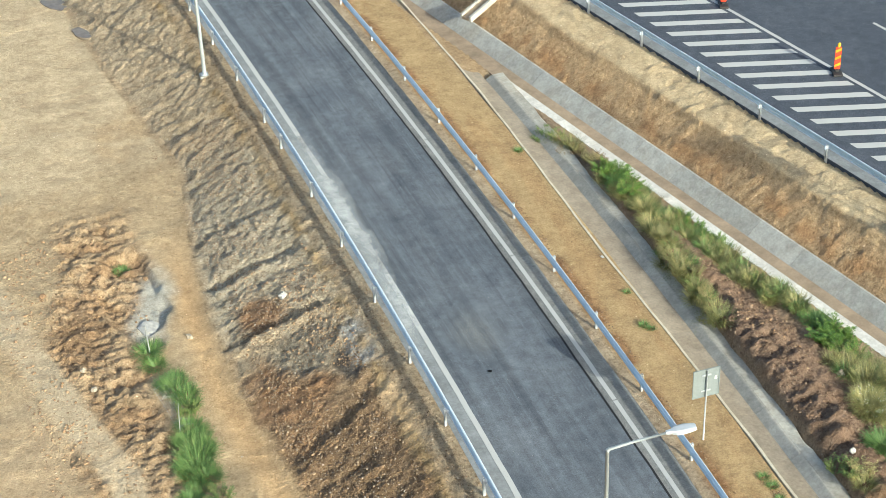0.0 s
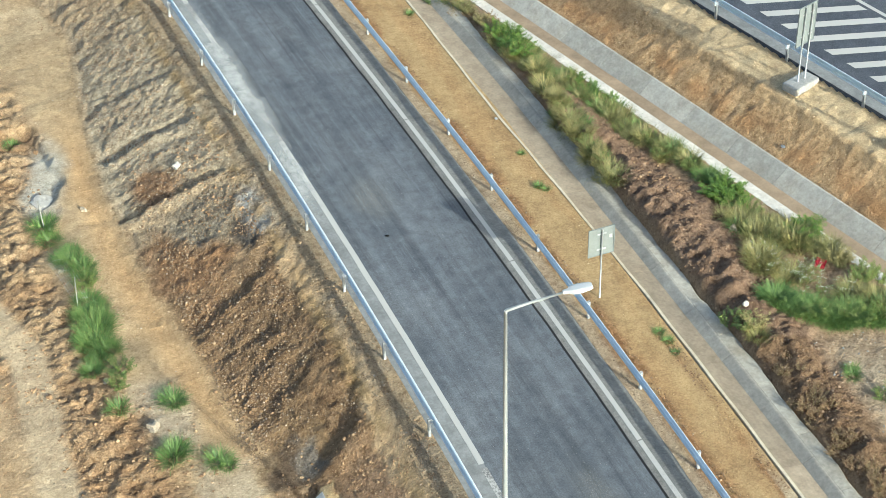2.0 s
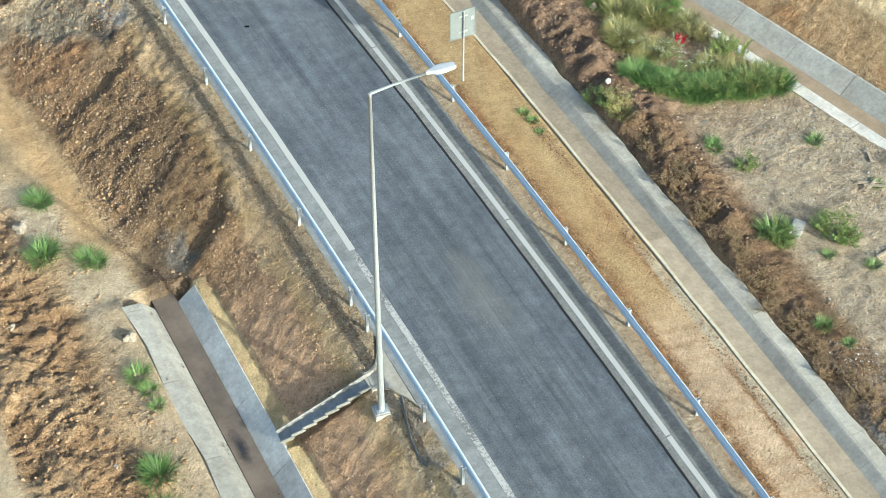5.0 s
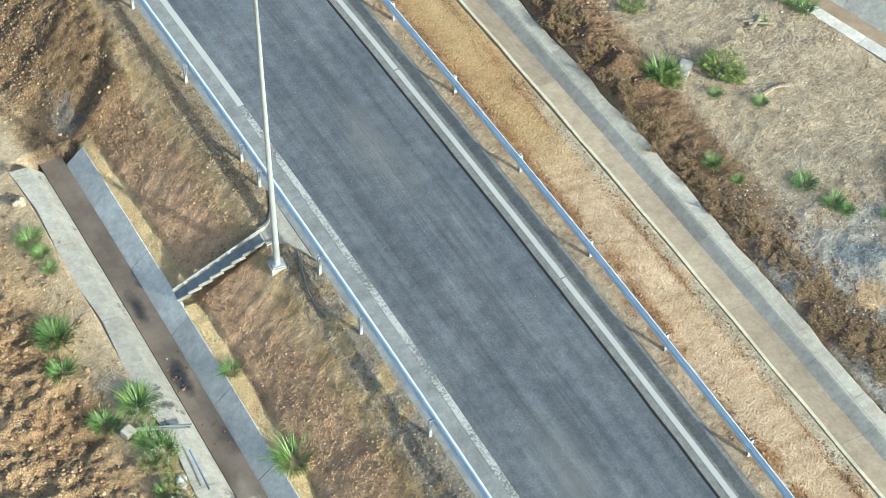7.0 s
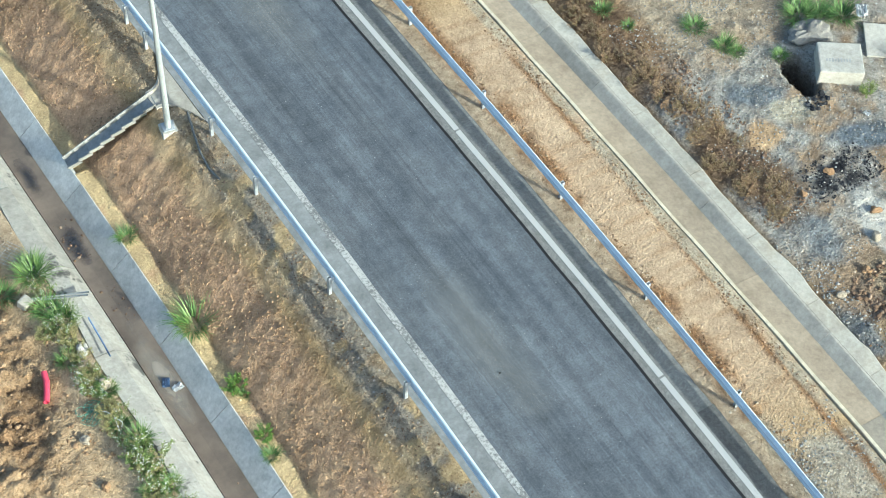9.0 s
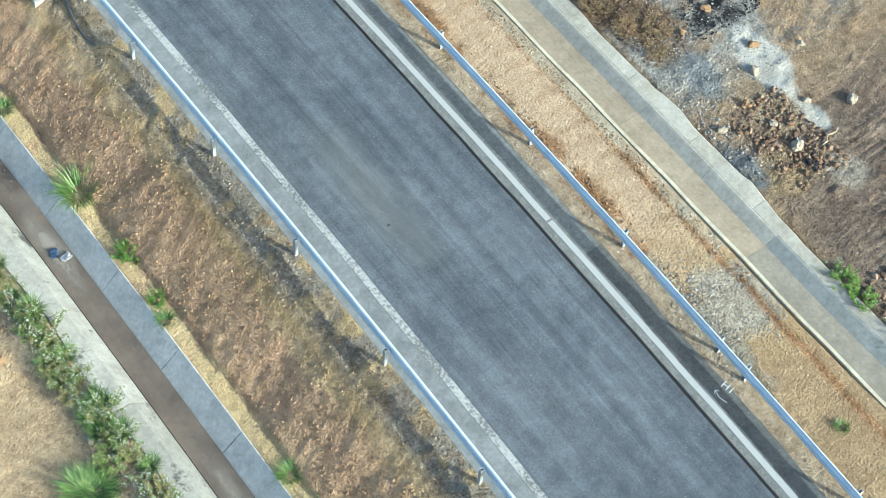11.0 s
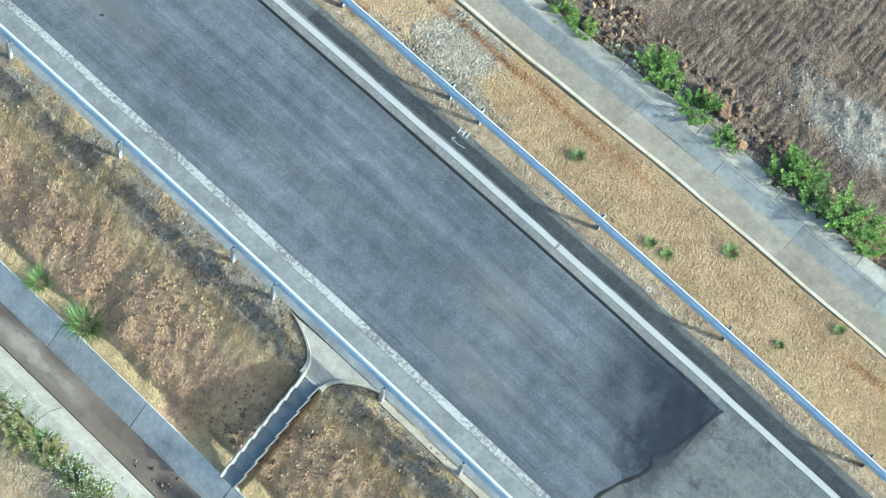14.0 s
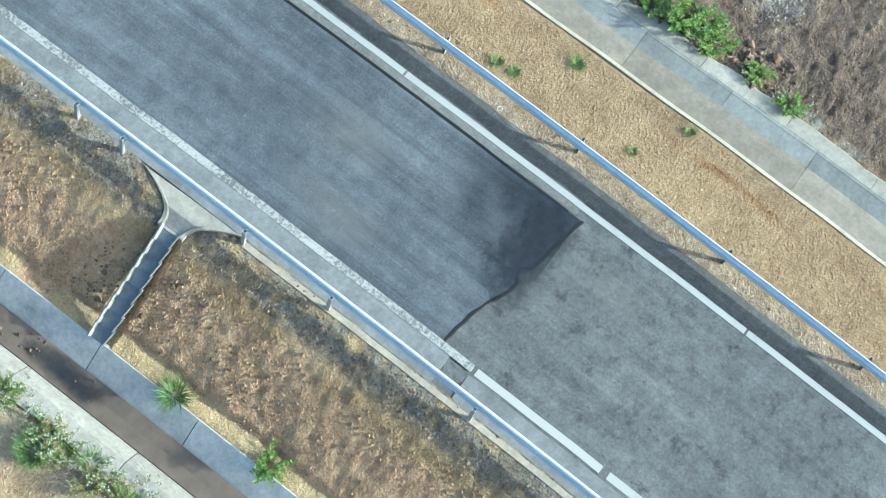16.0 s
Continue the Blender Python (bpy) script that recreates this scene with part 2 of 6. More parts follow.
def concrete_material(name, base, stain, soot=0.0):
    m, nodes, links, bsdf = material(name)
    big = noise_node(nodes, links, 0.9, 6, 0.65)
    fine = noise_node(nodes, links, 9, 5, 0.7)
    drip = noise_node(nodes, links, 2.6, 4, 0.6)
    grime = noise_node(nodes, links, 0.8, 7, 0.7)
    col = mix_node(nodes, links, "MIX", ramp_node(nodes, links, big, [(0.45, (0.0,)), (0.72, (0.8,))]), base, stain)
    col = mix_node(nodes, links, "MULTIPLY", 1.0, col, ramp_node(nodes, links, drip, [(0.3, (0.82,)), (0.65, (1.08,))]))
    col = mix_node(nodes, links, "MULTIPLY", 1.0, col, ramp_node(nodes, links, fine, [(0.3, (0.8,)), (0.7, (1.12,))]))
    if soot:
        col = mix_node(nodes, links, "MULTIPLY", soot, col, ramp_node(nodes, links, grime, [(0.35, (0.15, 0.15, 0.16)), (0.41, (1.0,))]))
    info = nodes.new("ShaderNodeObjectInfo")
    col = mix_node(nodes, links, "MULTIPLY", 1.0, col, ramp_node(nodes, links, info.outputs["Random"], [(0, (0.86,)), (1, (1.08,))]))
    links.new(col, bsdf.inputs["Base Color"])
    bsdf.inputs["Roughness"].default_value = 0.88
    links.new(bump_node(nodes, links, fine, 0.35, 0.02), bsdf.inputs["Normal"])
    return m


def leaf_material(name, dark, light, rough=0.55):
    m, nodes, links, bsdf = material(name)
    geo = nodes.new("ShaderNodeNewGeometry")
    col = ramp_node(nodes, links, geo.outputs["Random Per Island"], [(0.0, dark), (1.0, light)])
    info = nodes.new("ShaderNodeObjectInfo")
    col = mix_node(nodes, links, "MULTIPLY", 1.0, col, ramp_node(nodes, links, info.outputs["Random"], [(0, (0.75, 0.8, 0.7)), (1, (1.15, 1.1, 1.0))]))
    links.new(col, bsdf.inputs["Base Color"])
    bsdf.inputs["Roughness"].default_value = rough
    bsdf.inputs["Transmission Weight"].default_value = 0.0
    bsdf.inputs["Subsurface Weight"].default_value = 0.0
    return m


SOIL = soil_material()
ASPHALT = asphalt_material("fresh_asphalt", (0.090, 0.102, 0.119), (0.163, 0.176, 0.192), 0.8)
OLD_ASPHALT = asphalt_material("dusty_asphalt", (0.108, 0.113, 0.115), (0.185, 0.19, 0.188), 0.55, 0.9)
SHOULDER_ASPHALT = asphalt_material("shoulder_asphalt", (0.105, 0.105, 0.102), (0.15, 0.145, 0.135), 0.4)
MAIN_ASPHALT = asphalt_material("highway_asphalt", (0.055, 0.064, 0.082), (0.085, 0.095, 0.115), 0.3)
GUTTER = concrete_material("gutter_asphalt", (0.225, 0.235, 0.236), (0.13, 0.135, 0.138))
SEAM = plain("tack_coat", (0.010, 0.010, 0.012), 0.8)
PAINT = paint_material("road_paint", 0.58, 0.12)
WORN_PAINT = paint_material("worn_road_paint", 0.80, 0.07, 11)
FRESH_PAINT = paint_material("fresh_road_paint", 0.48, 0.1)
CONCRETE = concrete_material("concrete", (0.43, 0.415, 0.37), (0.32, 0.305, 0.26))
GREY_CONCRETE = concrete_material("grey_concrete", (0.37, 0.375, 0.365), (0.27, 0.275, 0.265))
SILT = plain("wet_silt", (0.165, 0.13, 0.10), 0.55, vary=0.45, scale=0.7, bump=0.3)
DRY_SILT = plain("dry_silt", (0.31, 0.235, 0.16), 0.9, vary=0.3, scale=1.2, bump=0.4)
MARGIN = asphalt_material("margin_asphalt", (0.17, 0.172, 0.165), (0.235, 0.23, 0.215), 0.25)
BANK_CONCRETE = concrete_material("bank_concrete", (0.40, 0.395, 0.36), (0.32, 0.295, 0.245))
DRAIN_WALL = concrete_material("drain_concrete", (0.56, 0.555, 0.52), (0.43, 0.425, 0.39), 0.25)
DITCH_WALL = concrete_material("ditch_concrete", (0.365, 0.345, 0.30), (0.285, 0.265, 0.225))
DITCH_BED = concrete_material("silted_concrete", (0.315, 0.26, 0.19), (0.24, 0.19, 0.135))
PALE_CONCRETE = concrete_material("pale_concrete", (0.60, 0.585, 0.54), (0.46, 0.43, 0.37))
# Same ditch concrete, darkened in colour where the flatter wall catches more sun.
FLAT_WALL = concrete_material("sunlit_ditch_concrete", (0.30, 0.305, 0.285), (0.24, 0.24, 0.22))
FLAT_BED = concrete_material("muddy_concrete", (0.285, 0.255, 0.205), (0.22, 0.19, 0.15))
COPING = concrete_material("coping_concrete", (0.41, 0.39, 0.335), (0.33, 0.29, 0.225))
STEEL = plain("galvanised_steel", (0.67, 0.755, 0.825), 0.55, 0.35, 0.10, 3.0)
POST_STEEL = plain("post_steel", (0.46, 0.49, 0.52), 0.5, 0.4, 0.2, 5.0)
POLE_STEEL = plain("pole_paint", (0.37, 0.40, 0.405), 0.5, 0.3, 0.08, 2.0)


# ---------------------------------------------------------------- ground
FOOT_Y = (-60, 1, 5, 9, 15, 20, 24, 31, 36, 42, 60)
FOOT_U = (-10.6, -10.75, -11.65, -12.1, -12.6, -12.5, -12.1, -10.9, -11.3, -11.8, -12.2)
DITCH_Y = (-60, -41, -36, -32, -28, -18, -6, 4, 17, 31)
DITCH_LOW = (3.75, 3.6, 3.46, 3.40, 3.20, 3.22, 3.17, 3.22, 3.42, 3.56)
LOW_Z = -1.75


def ditch_low(y):
    return np.interp(y, DITCH_Y, DITCH_LOW)


def ditch_lip(y):
    return np.interp(y, (-60, -40, -33, -28, -18, -7, 4, 17, 31, 40), (2.75, 2.7, 2.6, 2.44, 2.33, 2.37, 2.43, 2.34, 2.8, 2.9))


def ditch_depth(y):
    return np.interp(y, (-32, -24, -18), (0.17, 0.23, 0.26))


def wall_run(y):
    return np.interp(y, (-60, -34, -28, -24, 16), (0.45, 0.42, 0.34, 0.33, 0.32))


def bed_height(x, y):
    """Height of the bare ground before its clods: a smooth cross-section along the ramp."""
    u = x - axis(y)
    foot = np.interp(y, FOOT_Y, FOOT_U)
    # left: verge, crest, slope, low ground
    z = np.interp(u, (-8.1, -7.2, -6.97, -6.82, -0.64, -0.50, 0.5, 2.2), (-0.16, -0.05, -0.03, -0.30, -0.30, -0.045, -0.03, -0.10))
    beside = ramp(1.8 - y, 0, 0.8)
    toe = foot * (1 - beside) + (-10.02 + 0.14 * fbm(x, y, 1.5, 4, 19)) * beside
    end = LOW_Z * (1 - beside) - 1.47 * beside
    fall = np.clip((u + 7.95) / (toe + 7.95), 0, 1)
    z = np.where(u < -7.95, -0.16 + (end + 0.16) * fall, z)
    z = z - beside * (0.17 * ramp(toe - u, 0.0, 0.12) + 0.11 * ramp(-u, 10.6, 10.75))
    z = z + beside * 0.15 * ramp(u, -14.3, -13.2) * (u < -12.9)
    # the left drain's trench
    in_drain = (y < 1.6)
    trench = np.interp(u, (-13.0, -12.75, -12.0, -11.1, -10.78, -10.62), (0, -0.3, -0.75, -0.75, -0.3, 0))
    z = z + np.where(in_drain, trench, 0) * ramp(1.8 - y, 0, 0.8)
    # right: ditch beside the ramp
    low = ditch_low(y)
    d = np.interp(u - low, (-0.90, -0.75, -0.1, 0.1, 0.5, 0.72, 0.95), (0, -0.25, -0.62, -0.60, -0.35, -0.2, 0))
    z = np.where(u > 1.8, -0.10, z) + np.where(u > 0, d, 0) * ramp(34 - y, 0, 4)
    # beyond: low ground, ditch and bank of the highway
    w = (x - MAIN_O[0]) * MAIN_N[0] + (y - MAIN_O[1]) * MAIN_N[1]
    right = ramp(u, 3.9, 4.6)
    brink = -1.75 + 0.16 * fbm(x, y, 2.0, 4, 23)
    field = np.interp(w, (-6.3, -5.9, -5.3, -4.3, -3.5), (0, -0.65, -1.25, -1.25, -0.62))
    slant = np.interp(w, (-3.5, -2.0, -0.7, 0.1), (-0.62, 0.28, MAIN_Z - 0.16, MAIN_Z - 0.05)) + 0.20 * ramp(w - brink, -0.16, 0.04) * (1 - ramp(w, -1.6, -0.8))
    field = np.where(w > -3.5, slant, field)
    near = np.where(w > -6.3, field, 0) - 0.08
    near = np.where(w > 0.1, MAIN_Z - 0.25, near)
    z = z * (1 - right) + near * right
    both = np.where((w > -6.6) & (u > 2.0), np.minimum(z, near), z)
    return np.where((right < 1) & (w > -6.0) & (y > 20), both, z)


def mound(x, y):
    """The heap of dug earth between the ditches."""
    u = x - axis(y)
    line = np.interp(y, (-14, -4, 4, 14, 24), (4.9, 5.0, 5.2, 5.0, 4.6))
    wide = np.interp(y, (-14, -4, 6, 14, 26), (0.5, 1.0, 1.75, 1.1, 0.4))
    tall = np.interp(y, (-20, -12, -3, 6, 12, 20, 28), (0, 0.15, 0.40, 0.75, 0.6, 0.25, 0))
    return tall * np.exp(-((u - line) / wide) ** 2 * 1.2)


def blob(x, y, cx, cy, rx, ry, seed, ragged=0.5, edge=0.35, turn=0.0):
    """A patch with a ragged edge: 1 inside, 0 outside."""
    c, s = math.cos(turn), math.sin(turn)
    dx, dy = x - cx, y - cy
    r = np.hypot((dx * c + dy * s) / rx, (-dx * s + dy * c) / ry)
    r = r + ragged * fbm(x, y, max(0.6, min(rx, ry)), 4, seed)
    return 1 - ramp(r, 1 - edge, 1 + edge)


def build_ground():
    ug = np.concatenate((-24 - np.geomspace(0.15, 1500, 34)[::-1], np.arange(-24, -13, 0.09), np.arange(-13, -6.7, 0.066), np.arange(-6.7, -0.7, 0.3),
                         np.arange(-0.7, 16.0, 0.095), 16 + np.geomspace(0.15, 1500, 34)))
    yg = np.concatenate((-47 - np.geomspace(0.2, 1500, 30)[::-1], np.arange(-47, -43, 0.11), np.arange(-43, -22, 0.062), np.arange(-22, 27, 0.082), np.arange(27, 52, 0.11), 52 + np.geomspace(0.2, 1800, 34)))
    U, Y = np.meshgrid(ug, yg)
    X = U + axis(Y)
    Z = bed_height(X, Y)
    w = (X - MAIN_O[0]) * MAIN_N[0] + (Y - MAIN_O[1]) * MAIN_N[1]
    foot = np.interp(Y, FOOT_Y, FOOT_U)
    seen = ((np.abs(U) < 30) & (Y > -60) & (Y < 70)).astype(float)
    # soils: weights of each kind
    slope = ramp(-U, 7.8, 8.3) * (1 - ramp(foot - U, -0.2, 0.5))
    low = ramp(foot - U, -0.1, 0.5)
    verge_l = ramp(-U, 6.85, 6.95) * (1 - ramp(-U, 7.7, 8.2))
    sand = (U > -0.7) & (U < 2.6)
    right = ramp(U, 3.9, 4.4)
    bank = ramp(w, -3.6, -3.2) * (w < 0.4)
    n1, n2, n3 = fbm(X, Y, 3.0, 5, 3), fbm(X, Y, 0.9, 4, 8), fbm(X, Y, 7.0, 4, 21)
    col = np.zeros(X.shape + (3,))
    col[:] = (0.36, 0.26, 0.155)
    stony = np.full(X.shape, 0.18)

    def lay(weight, colour, pebbles=None):
        nonlocal col, stony
        wgt = np.clip(weight, 0, 1)
        col = col * (1 - wgt[..., None]) + np.array(colour) * wgt[..., None]
        if pebbles is not None:
            stony = stony * (1 - wgt) + pebbles * wgt

    # low ground on the left: tan sand, orange clay, pale dust
    lay(low, (0.42, 0.325, 0.205), 0.16)
    lay(low * ramp(n3, -0.3, 0.3), (0.47, 0.38, 0.255), 0.13)
    lay(low * ramp(-n1, 0.1, 0.5) * 0.6, (0.43, 0.31, 0.18), 0.2)
    lay(low * ramp(foot - U, 2.6, 3.6) * ramp(-Y, -24, -8) * 0.5, (0.42, 0.29, 0.17), 0.2)
    wheel = np.interp(Y, (-4, 1, 6, 11, 16, 21, 30), (-18.5, -18.4, -18.3, -18.15, -19.5, -20.9, -23.0))
    track = low * (1 - ramp(np.abs(X - wheel + 0.2 * n1), 0.45, 1.0))
    lay(track * 0.8, (0.475, 0.39, 0.272), 0.08)
    # the orange trench at the slope's foot
    lay(np.exp(-((U - foot + 0.9) / 0.7) ** 2) * ramp(Y, 2, 6) * (1 - ramp(Y, 22, 28)), (0.45, 0.31, 0.17), 0.12)
    lay(blob(X, Y, -15.9, 22.4, 1.3, 3.2, 31, 0.35), (0.48, 0.455, 0.39), 0.15)
    lay(blob(X, Y, -14.6, 6.3, 1.2, 2.0, 33, 0.4), (0.47, 0.395, 0.29), 0.2)
    lay(blob(X, Y, -13.4, 2.2, 1.1, 1.8, 34, 0.4), (0.47, 0.39, 0.28), 0.2)
    lay(low * (Y < 1.5) * ramp(U, -14.4, -13.3), (0.46, 0.365, 0.25), 0.16)
    # the slope: grey-brown stony fill far on, red-brown by the middle, ochre near
    lay(slope, (0.27, 0.18, 0.105), 0.5)
    lay(slope * ramp(Y, 11, 15), (0.47, 0.375, 0.255), 0.42)
    lay(slope * ramp(Y, 16, 20) * (1 - ramp(Y, 27, 33)), (0.47, 0.405, 0.30), 0.45)
    lay(slope * (1 - ramp(Y, -2, 3)), (0.50, 0.33, 0.208), 0.18)
    lay(slope * (1 - ramp(Y, -2, 3)) * ramp(fbm(X, Y, 2.2, 4, 143), 0.0, 0.35) * 0.35, (0.42, 0.268, 0.162), 0.22)
    lay(blob(X, Y, -10.2, 8.0, 1.2, 3.6, 41, 0.5), (0.235, 0.16, 0.095), 0.55)
    lay(blob(X, Y, -11.6, 13.6, 1.3, 2.6, 42, 0.6), (0.30, 0.185, 0.105), 0.45)
    lay(blob(X, Y, -10.6, 15.6, 1.3, 1.5, 43, 0.5), (0.30, 0.26, 0.195), 0.4)
    lay(blob(X, Y, -11.8, 18.6, 0.9, 1.0, 44, 0.5), (0.28, 0.175, 0.105), 0.4)
    lay(blob(X, Y, -9.3, 13.6, 0.5, 0.9, 45, 0.4), (0.12, 0.105, 0.09), 0.4)
    lay(blob(X, Y, -8.5, 14.4, 0.7, 1.5, 46, 0.45), (0.42, 0.42, 0.40), 0.3)
    lay(blob(X, Y, -10.6, 3.0, 1.0, 1.7, 47, 0.5) * slope, (0.24, 0.165, 0.095), 0.2)
    lay(slope * ramp(-Y, 14, 20) * ramp(n1, -0.3, 0.3) * 0.6, (0.51, 0.352, 0.212), 0.18)
    lay(slope * (Y < -8) * ramp(fbm(X, Y, 0.8, 4, 141) + 0.5 * n3, 0.05, 0.4) * 0.22, (0.56, 0.41, 0.24), 0.2)
    lay(blob(X, Y, -11.3, 2.1, 0.9, 1.1, 161, 0.5), (0.17, 0.125, 0.085), 0.5)
    lay(blob(X, Y, -10.6, 2.6, 0.5, 0.7, 162, 0.9), (0.22, 0.195, 0.165), 0.5)
    # crest tint and the strip beside the drain
    lay(ramp(-U, 7.85, 7.95) * (1 - ramp(-U + 0.5 * n1 + 0.35 * n2, 8.3, 8.6)) * (1 - ramp(Y, 12, 14)), (0.53, 0.385, 0.23), 0.12)
    lay(np.exp(-((U + 8.25) / 0.3) ** 2) * ramp(n2, -0.5, 0.2) * 0.85, (0.37, 0.265, 0.14))
    lay(ramp(-U + 0.12 * n2, 10.05, 10.2) * (1 - ramp(-U, 10.7, 10.9)) * (Y < 1.2) * ramp(n2, -0.7, -0.2), (0.50, 0.385, 0.215), 0.06)
    # the verge under the left guardrail
    lay(verge_l, (0.40, 0.31, 0.205), 0.3)
    lay(verge_l * ramp(n2, -0.1, 0.4) * 0.7, (0.30, 0.25, 0.185), 0.3)
    grit = verge_l * (1 - ramp(Y, -12, -4)) * ramp(fbm(X, Y, 0.7, 4, 145) + 0.25, -0.25, 0.1)
    lay(grit, (0.315, 0.28, 0.23), 0.45)
    lay(grit * ramp(fbm(X, Y, 0.5, 3, 147), 0.15, 0.4), (0.48, 0.37, 0.215), 0.2)
    lay(verge_l * ramp(Y, 10, 14) * (1 - ramp(Y, 26, 30)) * 0.5, (0.33, 0.285, 0.215), 0.3)
    # right verge: orange sand
    lay(sand, (0.385, 0.28, 0.152), 0.1)
    lay(sand * ramp(fbm(X * 2.2, Y * 0.45, 2.0, 5, 29, 0.6), 0.0, 0.4) * (0.6 - 0.35 * ramp(-Y, 4, 9)), (0.36, 0.235, 0.12), 0.12)
    lay(sand * (1 - ramp(Y, -10, -6)) * ramp(Y, -27, -22), (0.45, 0.345, 0.24), 0.08)
    lay(sand * (1 - ramp(Y, -29, -27)) * 1.0, (0.335, 0.245, 0.15), 0.14)
    lay(sand * (1 - ramp(Y, -34, -31)) * ramp(n1, -0.3, 0.3), (0.375, 0.28, 0.168), 0.12)
    lay(blob(X, Y, 1.5, -26.4, 0.9, 1.1, 51, 0.4), (0.44, 0.40, 0.33), 0.45)
    lay(blob(X, Y, 0.2, -26.5, 0.5, 2.4, 52, 0.4), (0.36, 0.325, 0.265), 0.5)
    lay(np.exp(-((U - 0.40 - 0.2 * n1) / 0.30) ** 2) * ramp(n2, -0.5, 0.1) * (Y > -24), (0.29, 0.165, 0.085), 0.3)
    lay(np.exp(-((U - 1.92 - 0.10 * n2) / 0.13) ** 2) * ramp(n1, -0.4, 0.1) * (Y < 2), (0.29, 0.165, 0.085), 0.3)
    lay(np.exp(-((U + 0.02 - 0.1 * n1) / 0.16) ** 2) * ramp(fbm(X, Y, 0.5, 3, 149), -0.2, 0.2) * (Y < 3) * (Y > -24), (0.27, 0.16, 0.09), 0.35)
    graded = sand * ramp(np.sin(Y * 2 * math.pi / 0.62 + 0.25 * X + 1.5 * n3) + 0.8 * n2, 0.5, 1.1) * (Y < -8) * (Y > -25)
    lay(graded * ramp(U, 0.7, 0.9) * 0.6, (0.36, 0.25, 0.155), 0.14)
    lay(ramp(U, 1.85, 1.98) * (U < 2.7) * (1 - ramp(Y, -7, -3)) * ramp(Y, -26.5, -25) * ramp(n2, -0.7, 0.0), (0.40, 0.35, 0.265), 0.12)
    lay(ramp(U, -0.7, -0.6) * (1 - ramp(U + 0.1 * n2, -0.15, 0.15)) * 0.85, (0.40, 0.325, 0.24), 0.25)
    # between the ditches
    lay(right, (0.33, 0.245, 0.165), 0.22)
    lay(right * ramp(-Y, -1, 3) * (1 - ramp(-Y, 12, 15)) * ramp(U, 5.4, 6.6), (0.395, 0.33, 0.245), 0.25)
    md = np.clip(mound(X, Y) / 0.25, 0, 1)
    lay(right * md, (0.225, 0.155, 0.11), 0.3)
    lay(right * md * ramp(n1, 0.05, 0.4) * 0.7, (0.32, 0.205, 0.13), 0.3)
    lay(right * (1 - ramp(U, 5.6, 6.4)) * (Y < 0) * (Y > -17), (0.20, 0.135, 0.085), 0.34)
    lay(right * ramp(-Y, 12, 15) * (1 - ramp(-Y, 19.5, 22)) * ramp(n2 + 0.6 * n1, -0.5, 0.2), (0.37, 0.36, 0.335), 0.5)
    lay(blob(X, Y, 5.3, -17.6, 0.9, 1.7, 61, 0.6), (0.17, 0.12, 0.08), 0.4)
    lay(blob(X, Y, 7.2, -18.9, 1.0, 0.8, 62, 0.5) * ramp(n2, -0.1, 0.25), (0.03, 0.03, 0.035), 0.1)
    lay(right * ramp(-Y, 21.5, 24) * ramp(n1 + (U - 4.6) * 0.5, -0.4, 0.3), (0.20, 0.155, 0.125), 0.3)
    lay(right * ramp(-Y, 21.5, 24) * ramp(n2, 0.0, 0.5) * 0.5, (0.25, 0.20, 0.155), 0.35)
    lay(blob(X, Y, 7.0, -36.2, 0.8, 2.4, 63, 0.4), (0.37, 0.34, 0.30), 0.3)
    lay(right * (U < 4.9) * ramp(-Y, 28, 30) * ramp(n2, -0.1, 0.4), (0.33, 0.31, 0.27), 0.3)
    lay(blob(X, Y, 7.2, -15.4, 0.9, 0.45, 163, 0.4, turn=-0.5), (0.19, 0.215, 0.24), 0.4)
    lay(blob(X, Y, 9.1, -18.3, 1.0, 0.5, 164, 0.4, turn=-0.5), (0.17, 0.20, 0.235), 0.4)
    lay(blob(X, Y, 7.8, -16.4, 0.7, 0.45, 165, 0.5, turn=-0.5), (0.50, 0.465, 0.37), 0.5)
    lay(blob(X, Y, 6.6, -16.8, 0.6, 0.5, 166, 0.5), (0.46, 0.33, 0.20), 0.2)
    lay(blob(X, Y, 7.35, -21.2, 0.62, 1.5, 171, 0.35, 0.15, -0.1), (0.42, 0.41, 0.38), 0.04)
    lay(blob(X, Y, 7.15, -23.2, 0.32, 0.7, 172, 0.3, 0.15, 0.1), (0.42, 0.41, 0.38), 0.04)
    lay(blob(X, Y, 6.4, -22.6, 0.6, 0.9, 173, 0.6), (0.34, 0.275, 0.19), 0.45)
    lay(blob(X, Y, 5.4, -24.1, 0.8, 0.8, 174, 0.6), (0.33, 0.25, 0.155), 0.45)
    lay(blob(X, Y, 6.6, -25.1, 0.5, 0.6, 175, 0.6), (0.40, 0.36, 0.30), 0.3)
    lay(blob(X, Y, 5.5, -20.5, 0.5, 0.8, 176, 0.6), (0.25, 0.265, 0.275), 0.4)
    lay(blob(X, Y, 4.4, -23.4, 0.35, 0.8, 177, 0.6), (0.19, 0.20, 0.205), 0.4)
    # the highway's bank
    lay(bank, (0.46, 0.325, 0.19), 0.3)
    lay(bank * ramp(w, -2.2, -1.3) * ramp(n1, -0.5, 0.1), (0.52, 0.39, 0.235), 0.12)
    lay(bank * ramp(w - 0.16 * n1, -1.75, -1.55), (0.52, 0.415, 0.265), 0.14)
    lay(np.exp(-((w + 2.9) / 0.5) ** 2) * ramp(n2, -0.2, 0.3), (0.36, 0.22, 0.115), 0.2)

